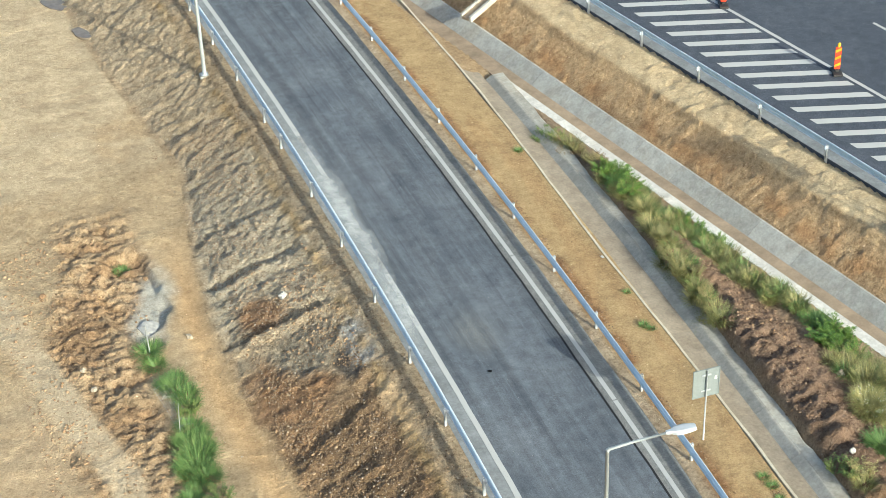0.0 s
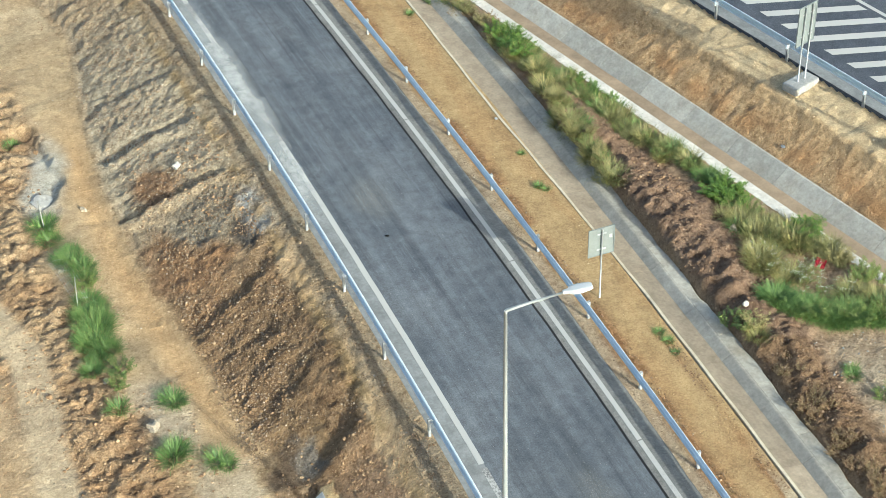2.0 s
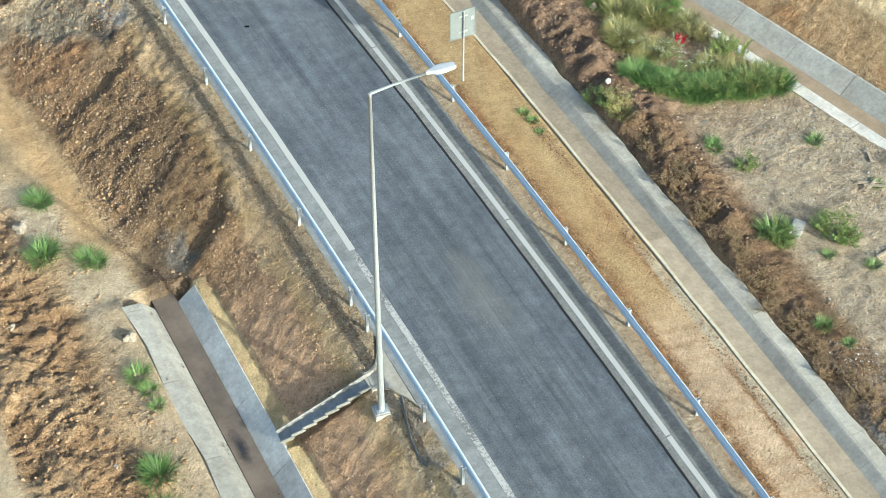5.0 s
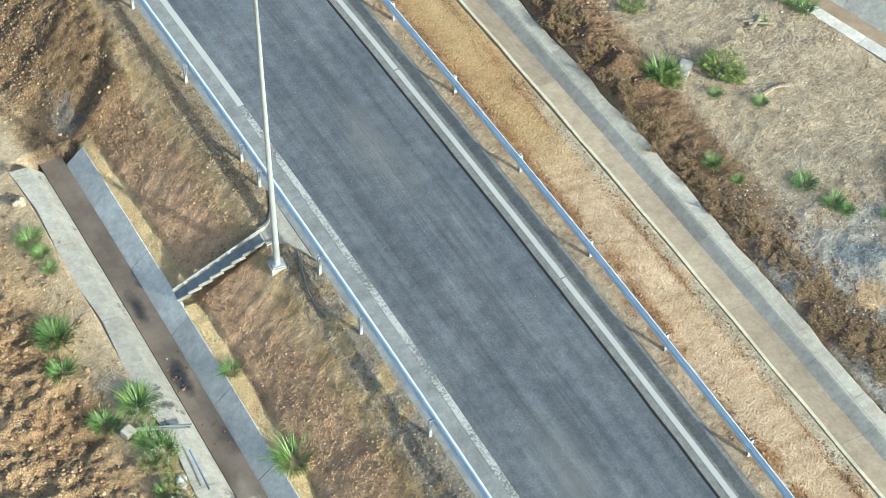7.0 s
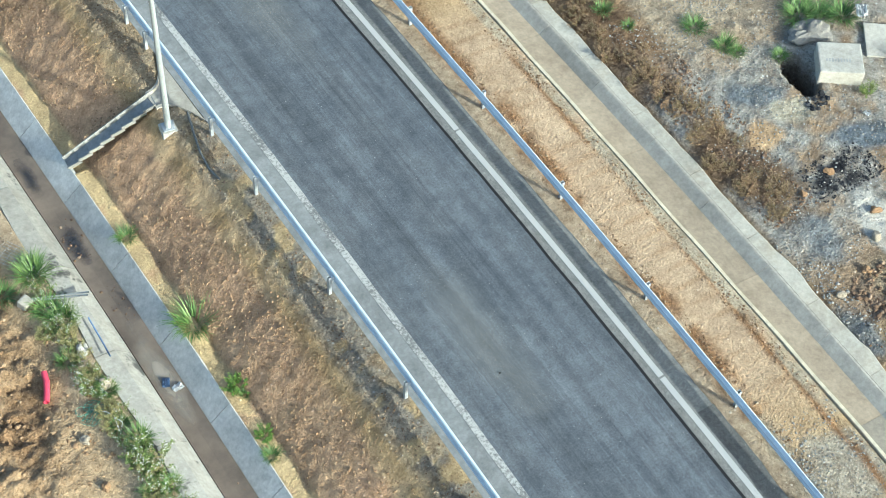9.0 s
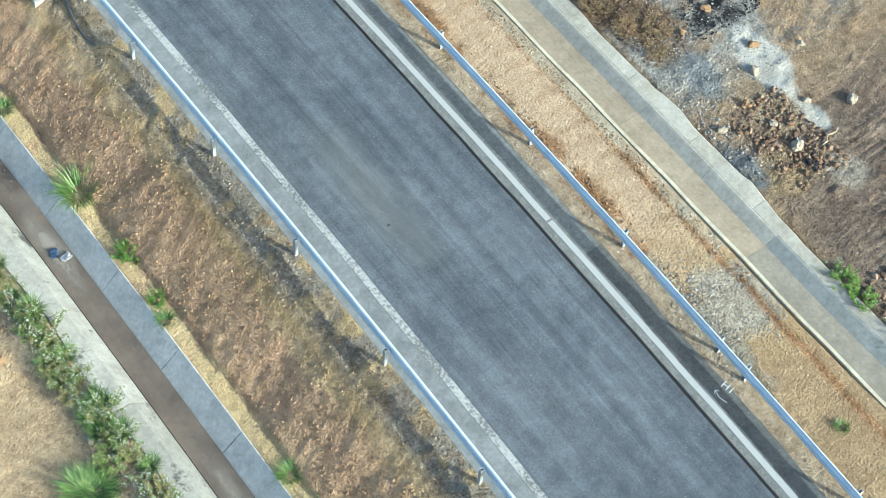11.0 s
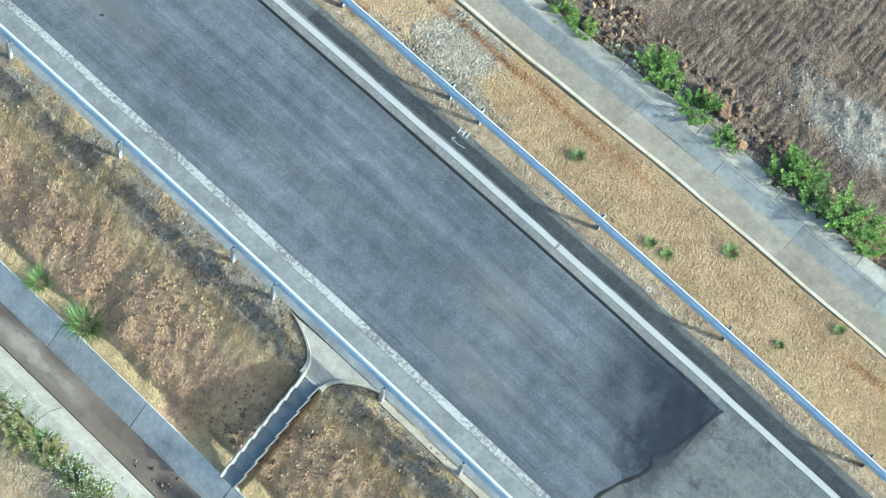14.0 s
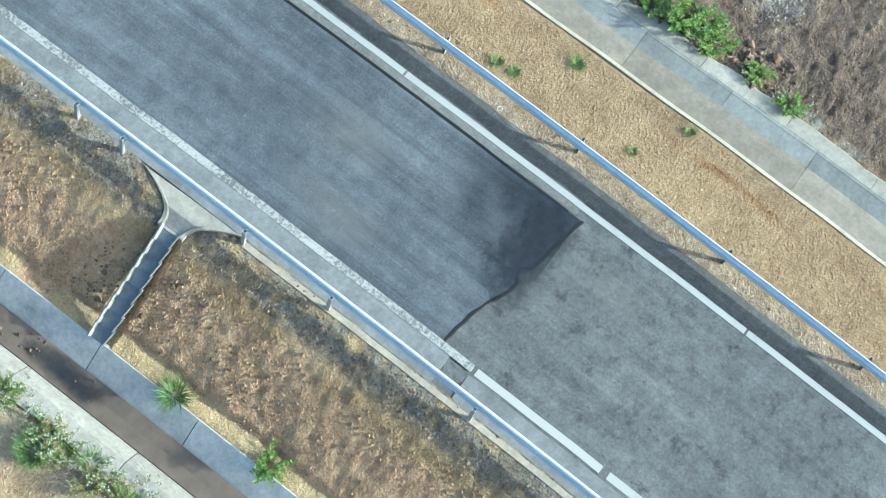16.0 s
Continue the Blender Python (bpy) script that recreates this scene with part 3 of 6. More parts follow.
    # relief: lumps, ridges down the slope, wheel tracks, clods
    relief = 0.04 * n1 * (1 - 0.6 * slope - 0.92 * bank) + 0.02 * n2 * (1 - sand * 0.6 - 0.9 * bank)
    rough = fbm(X, Y, 0.5, 3, 77, 0.6)
    fine_lump = fbm(X, Y, 0.26, 2, 133, 0.7)
    clod = np.maximum(0, fbm(X, Y, 0.34, 2, 91)) ** 1.5
    relief = relief + slope * ((0.008 + 0.08 * ramp(Y, 0, 5)) * n1 + (0.012 + 0.072 * ramp(Y, 0, 5)) * rough + (0.026 + 0.094 * ramp(Y, 0, 5)) * clod + (0.034 + 0.022 * ramp(Y, 0, 5)) * fine_lump)
    pock = np.maximum(0, 0.16 - np.abs(fbm(X * 0.8, Y * 1.3, 0.8, 4, 151, 0.6))) / 0.16
    relief = relief - slope * (0.014 + 0.018 * ramp(Y, 0, 5)) * pock ** 2 * ramp(fbm(X, Y, 2.4, 3, 153), -0.1, 0.3)
    # gullies that run down the slope: where they start at the crest and end at the foot, depth, half width
    down = np.clip((-U - 7.9) / np.maximum(0.5, -foot - 7.9), 0, 1)
    for yc, yf, deep, half in ((33.5, 34.2, 0.10, 0.40), (25.1, 25.2, 0.07, 0.3), (21.4, 21.8, 0.16, 0.24), (17.3, 17.8, 0.26, 0.24),
                               (12.4, 10.2, 0.12, 0.40), (8.9, 8.2, 0.05, 0.3), (6.9, 4.9, 0.08, 0.34), (4.0, 1.9, 0.16, 0.5), (-13.5, -14.2, 0.04, 0.5), (-20.5, -21.0, 0.05, 0.5), (-24.5, -24.9, 0.05, 0.4)):
        off = Y - (yc + (yf - yc) * down) - 0.55 * n1 - 0.28 * n2
        groove = np.exp(-(off / half) ** 2) - 0.55 * np.exp(-((off + 2.0 * half) / (1.3 * half)) ** 2)
        relief = relief - slope * deep * groove * ramp(down, 0.08, 0.25)
    relief = relief + slope * 0.005 * np.sin(Y * 11.0 + 5 * n1 + 3.0 * n2) * ramp(Y, 1, 6)
    mid = np.interp(Y, (-16, -5, 2, 8, 14, 20, 26, 30), (-16.0, -16.0, -16.3, -17.0, -18.0, -18.2, -17.2, -16.6))
    churn = low * (1 - ramp(np.abs(X - mid) + 0.9 * n1, 1.3, 2.3)) * ramp(Y, -17, -14) * (1 - ramp(Y, 27, 30))
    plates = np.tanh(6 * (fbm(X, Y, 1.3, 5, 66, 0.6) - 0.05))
    churn = churn * (1 - track)
    lay(churn * 0.85, (0.385, 0.265, 0.158), 0.3)
    lay(churn * ramp(Y, 6, 14) * 0.8, (0.46, 0.34, 0.21), 0.26)
    # Lower ground between the plates is laid in a darker brown.
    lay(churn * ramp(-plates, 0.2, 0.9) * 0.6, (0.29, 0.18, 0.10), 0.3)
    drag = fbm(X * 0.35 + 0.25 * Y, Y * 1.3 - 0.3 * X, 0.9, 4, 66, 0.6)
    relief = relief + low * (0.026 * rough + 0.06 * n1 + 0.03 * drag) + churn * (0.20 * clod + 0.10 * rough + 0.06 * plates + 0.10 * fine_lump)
    furrow = np.maximum(0, 0.13 - np.abs(fbm(X * 0.45 + 0.1 * Y, Y * 1.5, 0.9, 4, 155, 0.6))) / 0.13
    relief = relief - churn * 0.07 * furrow ** 1.5
    # pit and trench on the low ground
    relief = relief - 0.26 * blob(X, Y, -16.1, 22.2, 1.25, 3.1, 31, 0.3, 0.14) - 0.12 * np.exp(-((U - foot + 0.9) / 0.45) ** 2) * ramp(Y, 3, 7) * (1 - ramp(Y, 20, 26))
    edge = np.exp(-((U - 0.38) / 0.16) ** 2) + np.exp(-((U - 1.95) / 0.13) ** 2) * (1 - ramp(Y, -3, 3))
    relief = relief + sand * edge * (0.05 * rough + 0.06 * clod) * (Y > -30) + sand * 0.010 * fbm(X * 1.6, Y * 0.5, 0.5, 3, 44)
    relief = relief + verge_l * ramp(-U, 7.22, 7.5) * (0.05 * rough + 0.07 * clod + 0.05 * fine_lump)
    relief = relief + right * (0.06 * n1 + 0.05 * rough) + right * (0.08 * clod) + mound(X, Y) * (1 + 0.4 * n2 + 0.4 * n1 + 0.3 * rough + 0.12 * fine_lump) - 0.10 * md * furrow ** 1.5
    tread = np.maximum(0, np.sin((Y + 0.05 * np.sin(X * 0.9)) * 2 * math.pi / 0.25 + 2.2 * n3 + 0.6 * n1)) ** 3
    lanes = ramp(np.abs((((X + 0.10 * Y) + 0.9 * n3 + 0.15 * n2) / 1.25) % 1.0 - 0.5), 0.40, 0.30) * ramp(fbm(X, Y, 1.6, 4, 157), -0.35, -0.05)
    field = right * ramp(-Y, 23, 25) * ramp(U, 4.9, 5.4)
    relief = relief * (1 - 0.45 * field * lanes) - field * (0.042 * tread * lanes - 0.035 * (1 - lanes) * (rough + fine_lump))
    pit = blob(X, Y, 8.98, -15.45, 0.42, 0.80, 71, 0.15, 0.12, -0.25)
    # The pit's deep shade is put into its soil tint, almost black.
    lay(pit, (0.09, 0.07, 0.05), 0.2)
    relief = relief - 1.1 * pit
    relief = relief + bank * (0.016 * rough + 0.018 * fine_lump)
    free = 1 - np.clip(ramp(U, 2.1, 2.3) * (1 - ramp(U, 4.0, 4.3)) + (w > -6.2) * (w < -3.4) * (U > 3) + (U > -7.22) * (U < -0.5)
                       + (Y < 1.5) * (ramp(-U, 10.45, 10.6) * (1 - ramp(-U, 12.9, 13.1))) + (w > 0.2) * (U > 3), 0, 1)
    for yt, yb in ((-6.45, -6.15), (-30.0, -30.0)):
        line = np.interp(-U, (7.0, 10.6), (yt, yb))
        flare = 0.24 + 1.3 * np.clip((U + 7.95) / 0.95, 0, 1) ** 2.6
        cut = 1 - ramp(np.abs(Y - line), flare, flare + 0.09)
        cut = cut * ramp(-U, 6.95, 7.05) * (1 - ramp(-U, 10.5, 10.7))
        free = free * (1 - cut)
        Z = Z - 0.13 * cut
    Z = Z + relief * free * seen
    me = bpy.data.meshes.new("ground")
    ny, nx = X.shape
    me.vertices.add(nx * ny)
    me.vertices.foreach_set("co", np.stack((X, Y, Z), -1).astype(np.float32).ravel())
    a = (np.arange(ny - 1)[:, None] * nx + np.arange(nx - 1)[None, :]).ravel()
    quads = np.stack((a, a + 1, a + 1 + nx, a + nx), -1).astype(np.int32)
    me.loops.add(quads.size)
    me.loops.foreach_set("vertex_index", quads.ravel())
    me.polygons.add(len(quads))
    me.polygons.foreach_set("loop_start", np.arange(0, quads.size, 4, dtype=np.int32))
    me.polygons.foreach_set("use_smooth", np.ones(len(quads), dtype=bool))
    tint = me.attributes.new("soil_tint", "FLOAT_COLOR", "POINT")
    tint.data.foreach_set("color", np.concatenate((col, np.ones(X.shape + (1,))), -1).astype(np.float32).ravel())
    st = me.attributes.new("stony", "FLOAT", "POINT")
    st.data.foreach_set("value", stony.astype(np.float32).ravel())
    me.update(calc_edges=True)
    me.materials.append(SOIL)
    ground = new("ground", me)
    tagged(ground, "bare construction-site earth in tan, ochre and grey-brown", "ground", kind="structure")
    return (ug, yg, Z)


GROUND = build_ground()


def ground_z(x, y):
    """Height of the finished ground at a place."""
    ug, yg, Z = GROUND
    u = x - float(axis(y))
    i = int(np.clip(np.searchsorted(ug, u) - 1, 0, len(ug) - 2))
    j = int(np.clip(np.searchsorted(yg, y) - 1, 0, len(yg) - 2))
    fu, fy = (u - ug[i]) / (ug[i + 1] - ug[i]), (y - yg[j]) / (yg[j + 1] - yg[j])
    return float((Z[j, i] * (1 - fu) + Z[j, i + 1] * fu) * (1 - fy) + (Z[j + 1, i] * (1 - fu) + Z[j + 1, i + 1] * fu) * fy)


# ---------------------------------------------------------------- the ramp
ROAD_Y = np.concatenate((np.arange(-400, -60, 20), np.arange(-60, 70, 1.0), np.arange(70, 400, 20)))
SEAM_Y = -37.3


def strip(name, material_, profile, ys, label, category, wobble=0.0, seed=0, parent=None):
    bm = bmesh.new()
    add_loft(bm, along(profile, ys, wobble, seed))
    me = road_way(mesh_of(name, bm, material_))
    ob = new(name, me)
    if parent:
        ob.parent = parent
        return ob
    return tagged(ob, label, category, kind="structure")


road = strip("road", OLD_ASPHALT, [(-6.98, -0.06), (-6.30, -0.034), (-0.55, -0.034), (-0.42, -0.055), (-0.42, -0.28), (-6.98, -0.28)], ROAD_Y,
             "dusty grey asphalt ramp under a newer overlay", "road")


def overlay():
    """The fresh asphalt layer, 34 mm thick, with a ragged saw-cut end."""
    ys = np.concatenate((np.arange(0, 1.0, 0.1), np.arange(1.0, 110, 1.0), np.arange(110, 430, 20)))
    bm = bmesh.new()
    us = np.linspace(-6.02, -1.42, 110)
    # the end: two straight cuts with a step and a ragged middle
    end = SEAM_Y + np.interp(us, (-6.02, -5.2, -4.6, -4.1, -3.75, -3.5, -3.3, -3.24, -1.42), (0.72, 0.58, 0.46, 0.24, 0.14, 0.32, 0.28, 0.10, -0.22))
    end = end + 0.05 * fbm(us * 1.0, us * 0 + 4.0, 0.5, 4, 5) * (us < -3.2) + 0.012 * fbm(us, us * 0, 0.2, 3, 6)
    top, rows = 0.0, []
    for k, dy in enumerate(ys):
        row = []
        for u, e in zip(us, end):
            y = float(e) * max(0, 1 - dy / 6.0) + SEAM_Y * min(1, dy / 6.0) + dy
            row.append((float(axis(y)) + float(u), y, top))
        rows.append([(row[0][0], row[0][1], -0.033)] + row + [(row[-1][0], row[-1][1], -0.033)])
    rows.insert(0, [(x, y, -0.033) for x, y, z in rows[0]])
    add_loft(bm, rows, closed=False)
    ob = new("road_overlay", road_way(mesh_of("road_overlay", bm, ASPHALT)))
    tagged(ob, "freshly laid dark grey asphalt layer with ragged end", "road", kind="structure")
    bm = bmesh.new()
    rows = []
    for u, e in zip(us, end):
        wd = 0.045 + 0.025 * math.sin(u * 7) * math.sin(u * 2.3)
        x = float(axis(e)) + float(u)
        rows.append([(x, e + wd, 0.001), (x, e + wd, 0.005), (x, e - 0.03, 0.004), (x, e - 0.05, -0.031), (x, e, -0.033)])
    add_loft(bm, rows)
    tagged(new("joint_seam", mesh_of("joint_seam", bm, SEAM)), "dark ragged tar edge at the overlay's end", "road joint", kind="structure")


overlay()
strip("joint_seam", SEAM, [(-1.49, 0.0), (-1.49, 0.004), (-1.415, 0.005), (-1.39, -0.031)], np.arange(SEAM_Y + 0.2, 60, 0.25), "dark sealed joint along the asphalt overlay", "road joint", 0.025, 3)
strip("shoulder", SHOULDER_ASPHALT, [(-0.97, -0.033), (-0.97, -0.0265), (-0.45, -0.0265), (-0.45, -0.033)], np.arange(-60, -23, 0.3), "dirty grey asphalt shoulder strip", "road shoulder", 0.10, 6)
strip("road_margin", MARGIN, [(-1.40, -0.034), (-1.40, -0.0305), (-0.47, -0.0305), (-0.47, -0.034)], np.arange(SEAM_Y, 60, 0.5), "pale dusty asphalt margin beside the edge line", "road shoulder", 0.06, 4)
KERB = concrete_material("kerb_mortar", (0.43, 0.38, 0.30), (0.32, 0.28, 0.22))
strip("kerb", KERB, [(-7.19, -0.13), (-7.18, -0.030), (-7.03, -0.026), (-7.01, -0.13)], np.arange(-60, -31.3, 0.5), "low worn mortar kerb beside the gutter", "kerb", 0.03, 12)
strip("gutter", GUTTER, [(-6.99, -0.056), (-6.99, -0.036), (-6.28, -0.027), (-6.28, -0.033)], np.arange(-60, SEAM_Y + 0.3, 0.5), "pale grey gutter strip beside the guardrail", "gutter", 0.02, 9)
strip("gutter", GUTTER, [(-6.99, -0.056), (-6.99, -0.030), (-6.30, -0.004), (-6.024, 0.001), (-6.024, -0.033)], np.arange(SEAM_Y + 0.4, 60, 0.5), "pale grey dusty gutter strip beside the guardrail", "gutter")


def edge_line(u0, u1, ys, z, material_, label, wobble=0.0):
    strip("edge_line", material_, [(u0, z - 0.004), (u0, z), (u1, z), (u1, z - 0.004)], ys, label, "road marking", wobble, 2)


JOINTS = (-60, -42.2, -31.9, -21.75, -12.0, -2.15, 7.7, 17.5, 27.3, 37, 60)
for a, b in zip(JOINTS, JOINTS[1:]):
    edge_line(-1.18, -1.015, np.linspace(a + 0.03, b - 0.03, 24), -0.0225, PAINT, "worn white edge line painted on asphalt", 0.012)
for a, b, mat in ((-60, -41.4, PAINT), (-41.2, -37.6, FRESH_PAINT), (-37.5, -1.45, WORN_PAINT), (-1.3, 18.0, PAINT), (18.0, 29.5, WORN_PAINT), (29.5, 60, PAINT)):
    edge_line(-6.20, -6.00, np.arange(a, b, 0.3), 0.0055 if a > SEAM_Y - 1 else -0.026, mat, "white edge line, scuffed and dusty", 0.015)


# ---------------------------------------------------------------- guardrails
def w_beam(path, z0, flip, name, parent):
    """A W-profile beam carried along path: list of (x, y, z) on the posts' line; flip is the side it faces."""
    prof = [(0.03, 0.0), (0.0, 0.018), (0.0, 0.030), (0.10, 0.080), (0.10, 0.115), (0.0, 0.155), (0.0, 0.180), (0.10, 0.220), (0.10, 0.255), (0.0, 0.305), (0.0, 0.317), (0.03, 0.335)]
    prof = prof + [(a - 0.008, b) for a, b in prof[::-1]]
    rows = []
    for i, p in enumerate(path):
        a, b = Vector(path[max(i - 1, 0)]), Vector(path[min(i + 1, len(path) - 1)])
        way = (b - a).normalized()
        side = Vector((way.y, -way.x, 0)) * flip
        rows.append([tuple(Vector(p) + side * (0.12 + o) + Vector((0, 0, z0 + h))) for o, h in prof])
    bm = bmesh.new()
    add_loft(bm, rows, smooth=False)
    return part(name, bm, STEEL, parent)


def post_mesh():
    bm = bmesh.new()
    sec = [(-0.045, -0.045), (0.045, -0.045), (0.045, -0.035), (-0.035, -0.035), (-0.035, 0.035), (0.045, 0.035), (0.045, 0.045), (-0.045, 0.045)]
    add_loft(bm, [[(x, y, z) for x, y in sec] for z in (-0.6, 0.71)])
    return mesh_of("post", bm, POST_STEEL)


def spacer_mesh():
    bm = bmesh.new()
    add_box(bm, (0.075, 0.075, 0.15), pose(0.085, 0, 0.61), 0.01)
    return mesh_of("spacer", bm, STEEL)


POST, SPACER = post_mesh(), spacer_mesh()


def guardrail(points, beam_path, flip, label):
    """points: (x, y, z) of the posts; the beam is made of lengths between every post."""
    rail = empty("guardrail", *beam_path[len(beam_path) // 2])
    tagged(rail, label, "guardrail", group="guardrails")
    base = Vector(rail.location)
    for i in range(0, len(beam_path) - 1, 4):
        seg = [tuple(Vector(p) - base) for p in beam_path[i:i + 5]]
        if len(seg) > 1:
            w_beam(seg, 0.47, flip, "beam", rail)
    for (x, y, z), turn in points:
        m = Matrix.Translation(Vector((x, y, z)) - base) @ Matrix.Rotation(turn + (math.pi if flip < 0 else 0), 4, "Z")
        shared("post", POST, rail, m)
        shared("spacer", SPACER, rail, m)
    return rail


def ramp_rail(u, ys, flip, y0, y1, label):
    pts = [((float(axis(y)) + u, y, -0.02), math.atan2(float(axis(y + 1) - axis(y - 1)), -2.0) + math.pi) for y in ys]
    beam = [(float(axis(y)) + u, float(y), -0.02) for y in np.arange(y0, y1 + 0.01, 1.0)]
    guardrail(pts, beam, flip, label)


RIGHT_POSTS = [-72.8 + 4 * k for k in range(7)] + [-44.9, -40.8, -36.4, -32.3, -28.25, -27.25, -23.46, -19.54, -15.56, -11.68, -7.8, -3.92, 0, 3.86, 7.9, 11.9, 15.9, 20.04, 24.17,
               28.55, 32.85, 37.25, 41.65, 45.7, 49.7, 53.7, 57.7]
LEFT_POSTS = [-72 + 4 * k for k in range(8)] + [-38.1, -34.0, -31.5, -27.9, -26.55, -22.64, -18.75, -14.95, -11.0, -8.5, -4.6, -3.4, 0.52, 4.5, 8.35, 12.2, 16.3, 20.45, 24.5,
              28.8, 31.3, 35.6, 39.6, 43.6, 47.6, 51.6, 55.6]
ramp_rail(0.0, RIGHT_POSTS, -1, -75, 60, "bluish galvanised steel guardrail on posts beside the sandy verge")
ramp_rail(-7.10, LEFT_POSTS, 1, -75, 60, "bluish galvanised steel guardrail on posts above the earth slope")

# ---------------------------------------------------------------- ditch beside the ramp
LIP = concrete_material("pale_mortar", (0.52, 0.47, 0.36), (0.44, 0.375, 0.27))
ditch = empty("ditch", 4, -5, -0.3)
tagged(ditch, "concrete-lined roadside ditch with silt on its bed", "ditch", kind="structure")


def panel_row(parent, name, profile_at, y0, y1, step, gap, material_, frame_at=None):
    """Panels in a row with open joints; profile_at(y) gives the closed section."""
    base = Vector(parent.location)
    y = y0
    while y < y1:
        b = min(y + step, y1) - gap
        rows = []
        for yy in np.linspace(y, b, 9 if name == "coping" else 3):
            rows.append([tuple(Vector(p) - base) for p in profile_at(float(yy))])
        bm = bmesh.new()
        add_loft(bm, rows)
        part(name, bm, material_, parent)
        y += step


def at_ramp(prof):
    return lambda y: [(float(axis(y)) + u, y, z) for u, z in prof(y)]


def ditch_wall(y):
    a = float(ditch_low(y))
    r, d = float(wall_run(y)), float(ditch_depth(y))
    return [(a, -d), (a + r - 0.03, -0.075), (a + r + 0.02, -0.055), (a + r + 0.08, -0.055), (a + r + 0.08, -0.25), (a + 0.12, -d - 0.16), (a, -d - 0.16)]


def ditch_cap(y):
    a = float(ditch_low(y)) + float(wall_run(y)) + 0.084
    k = 0.14 * float(fbm(np.array([y]), np.array([3.3]), 1.1, 4, 15, 0.65)[0])
    return [(a, -0.052), (a + 0.40 + k, -0.035), (a + 0.44 + k, -0.06), (a + 0.44 + k, -0.25), (a, -0.25)]


def ditch_bed(y):
    a = float(ditch_low(y))
    d, b = float(ditch_depth(y)), float(ditch_lip(y)) + 0.07
    return [(b, -0.13), (a - 0.25, -d + 0.04), (a - 0.004, -d + 0.012), (a - 0.004, -d - 0.18), (b, -0.32)]


panel_row(ditch, "panel", at_ramp(ditch_wall), -62, -25.6, 2.6, 0.010, FLAT_WALL)
panel_row(ditch, "panel", at_ramp(ditch_wall), -25.6, 32, 2.6, 0.010, DITCH_WALL)
panel_row(ditch, "coping", at_ramp(ditch_cap), -61, 32, 2.6, 0.012, COPING)
panel_row(ditch, "bed_slab", at_ramp(ditch_bed), -62, -25.6, 5.2, 0.008, FLAT_BED)
panel_row(ditch, "bed_slab", at_ramp(ditch_bed), -25.6, 34, 5.2, 0.008, DITCH_BED)
bm = bmesh.new()
add_loft(bm, [[(x - 4, y + 5, z + 0.3) for x, y, z in row] for row in [[(float(axis(y)) + float(ditch_lip(y)) + o + 0.010 * math.sin(y * 1.9), float(y), z) for o, z in ((-0.06, -0.14), (-0.05, -0.075), (0.045, -0.080), (0.055, -0.12), (0.055, -0.3), (-0.06, -0.3))] for y in np.arange(-62, 44, 0.4)]])
part("lip", bm, LIP, ditch, "pale mortar lip of the ditch")

# ---------------------------------------------------------------- the drain below the slope
drain = empty("drain", -12, -20, -1.8)
tagged(drain, "open concrete drain with muddy water bed below the slope", "drain", kind="structure")


STAINED = concrete_material("stained_concrete", (0.385, 0.37, 0.325), (0.30, 0.28, 0.235), 0.9)


def drain_right(y):
    return [(-10.55, -1.66), (-10.62, -1.64), (-11.22, -2.16), (-11.30, -2.30), (-11.05, -2.36), (-10.50, -1.85)]


def drain_left(y):
    return [(-11.95, -2.30), (-11.98, -2.16), (-12.42, -1.66), (-12.96 - 0.08 * math.sin(y * 1.3), -1.58), (-13.0, -1.80), (-12.4, -2.36)]


panel_row(drain, "panel", at_ramp(drain_right), -62, 1.0, 2.9, 0.02, DRAIN_WALL)
panel_row(drain, "panel", at_ramp(drain_left), -62, 1.0, 3.3, 0.02, STAINED)
bm = bmesh.new()
add_loft(bm, [[(x + 12, y + 20, z + 1.8) for x, y, z in row] for row in along([(-11.23, -2.2), (-11.23, -2.13), (-11.6, -2.15), (-11.97, -2.13), (-11.97, -2.2)], np.arange(-62, 2, 0.5), 0.0)])
part("mud_bed", bm, SILT, drain, "wet brown mud on the drain's bed")

# ---------------------------------------------------------------- highway: ditch, road, marking
ditch_b = empty("ditch", 8, 18, -0.6)
tagged(ditch_b, "wide concrete-lined ditch below the highway's bank", "ditch", kind="structure")


def at_main(prof):
    return lambda s: [main_point(w, s, z) for w, z in prof]


panel_row(ditch_b, "panel", at_main([(-3.56, -0.47), (-3.66, -0.45), (-4.38, -0.98), (-4.38, -1.12), (-3.56, -0.65)]), -60, 60, 2.6, 0.02, BANK_CONCRETE)
panel_row(ditch_b, "panel", at_main([(-5.30, -0.98), (-5.55, -0.36), (-6.05, -0.34), (-6.05, -0.6), (-5.7, -0.7), (-5.4, -1.12)]), -14, 60, 2.6, 0.02, PALE_CONCRETE)
bm = bmesh.new()
add_loft(bm, [[tuple(Vector(main_point(w, s, z)) - Vector((8, 18, -0.6))) for w, z in [(-4.39, -1.1), (-4.39, -0.94), (-5.29, -0.96), (-5.29, -1.1)]] for s in np.arange(-60, 61, 2.0)])
part("bed", bm, DRY_SILT, ditch_b, "dry brown silt on the ditch bed")

bm = bmesh.new()
add_loft(bm, [[main_point(w, s, z) for w, z in [(0.08, MAIN_Z - 0.3), (0.08, MAIN_Z), (1.2, MAIN_Z + 0.01), (40, MAIN_Z + 0.01), (40, MAIN_Z - 0.3)]] for s in (-400, 400)])
tagged(new("road", mesh_of("road", bm, MAIN_ASPHALT)), "fresh dark asphalt highway carriageway", "road", kind="structure")
bm = bmesh.new()
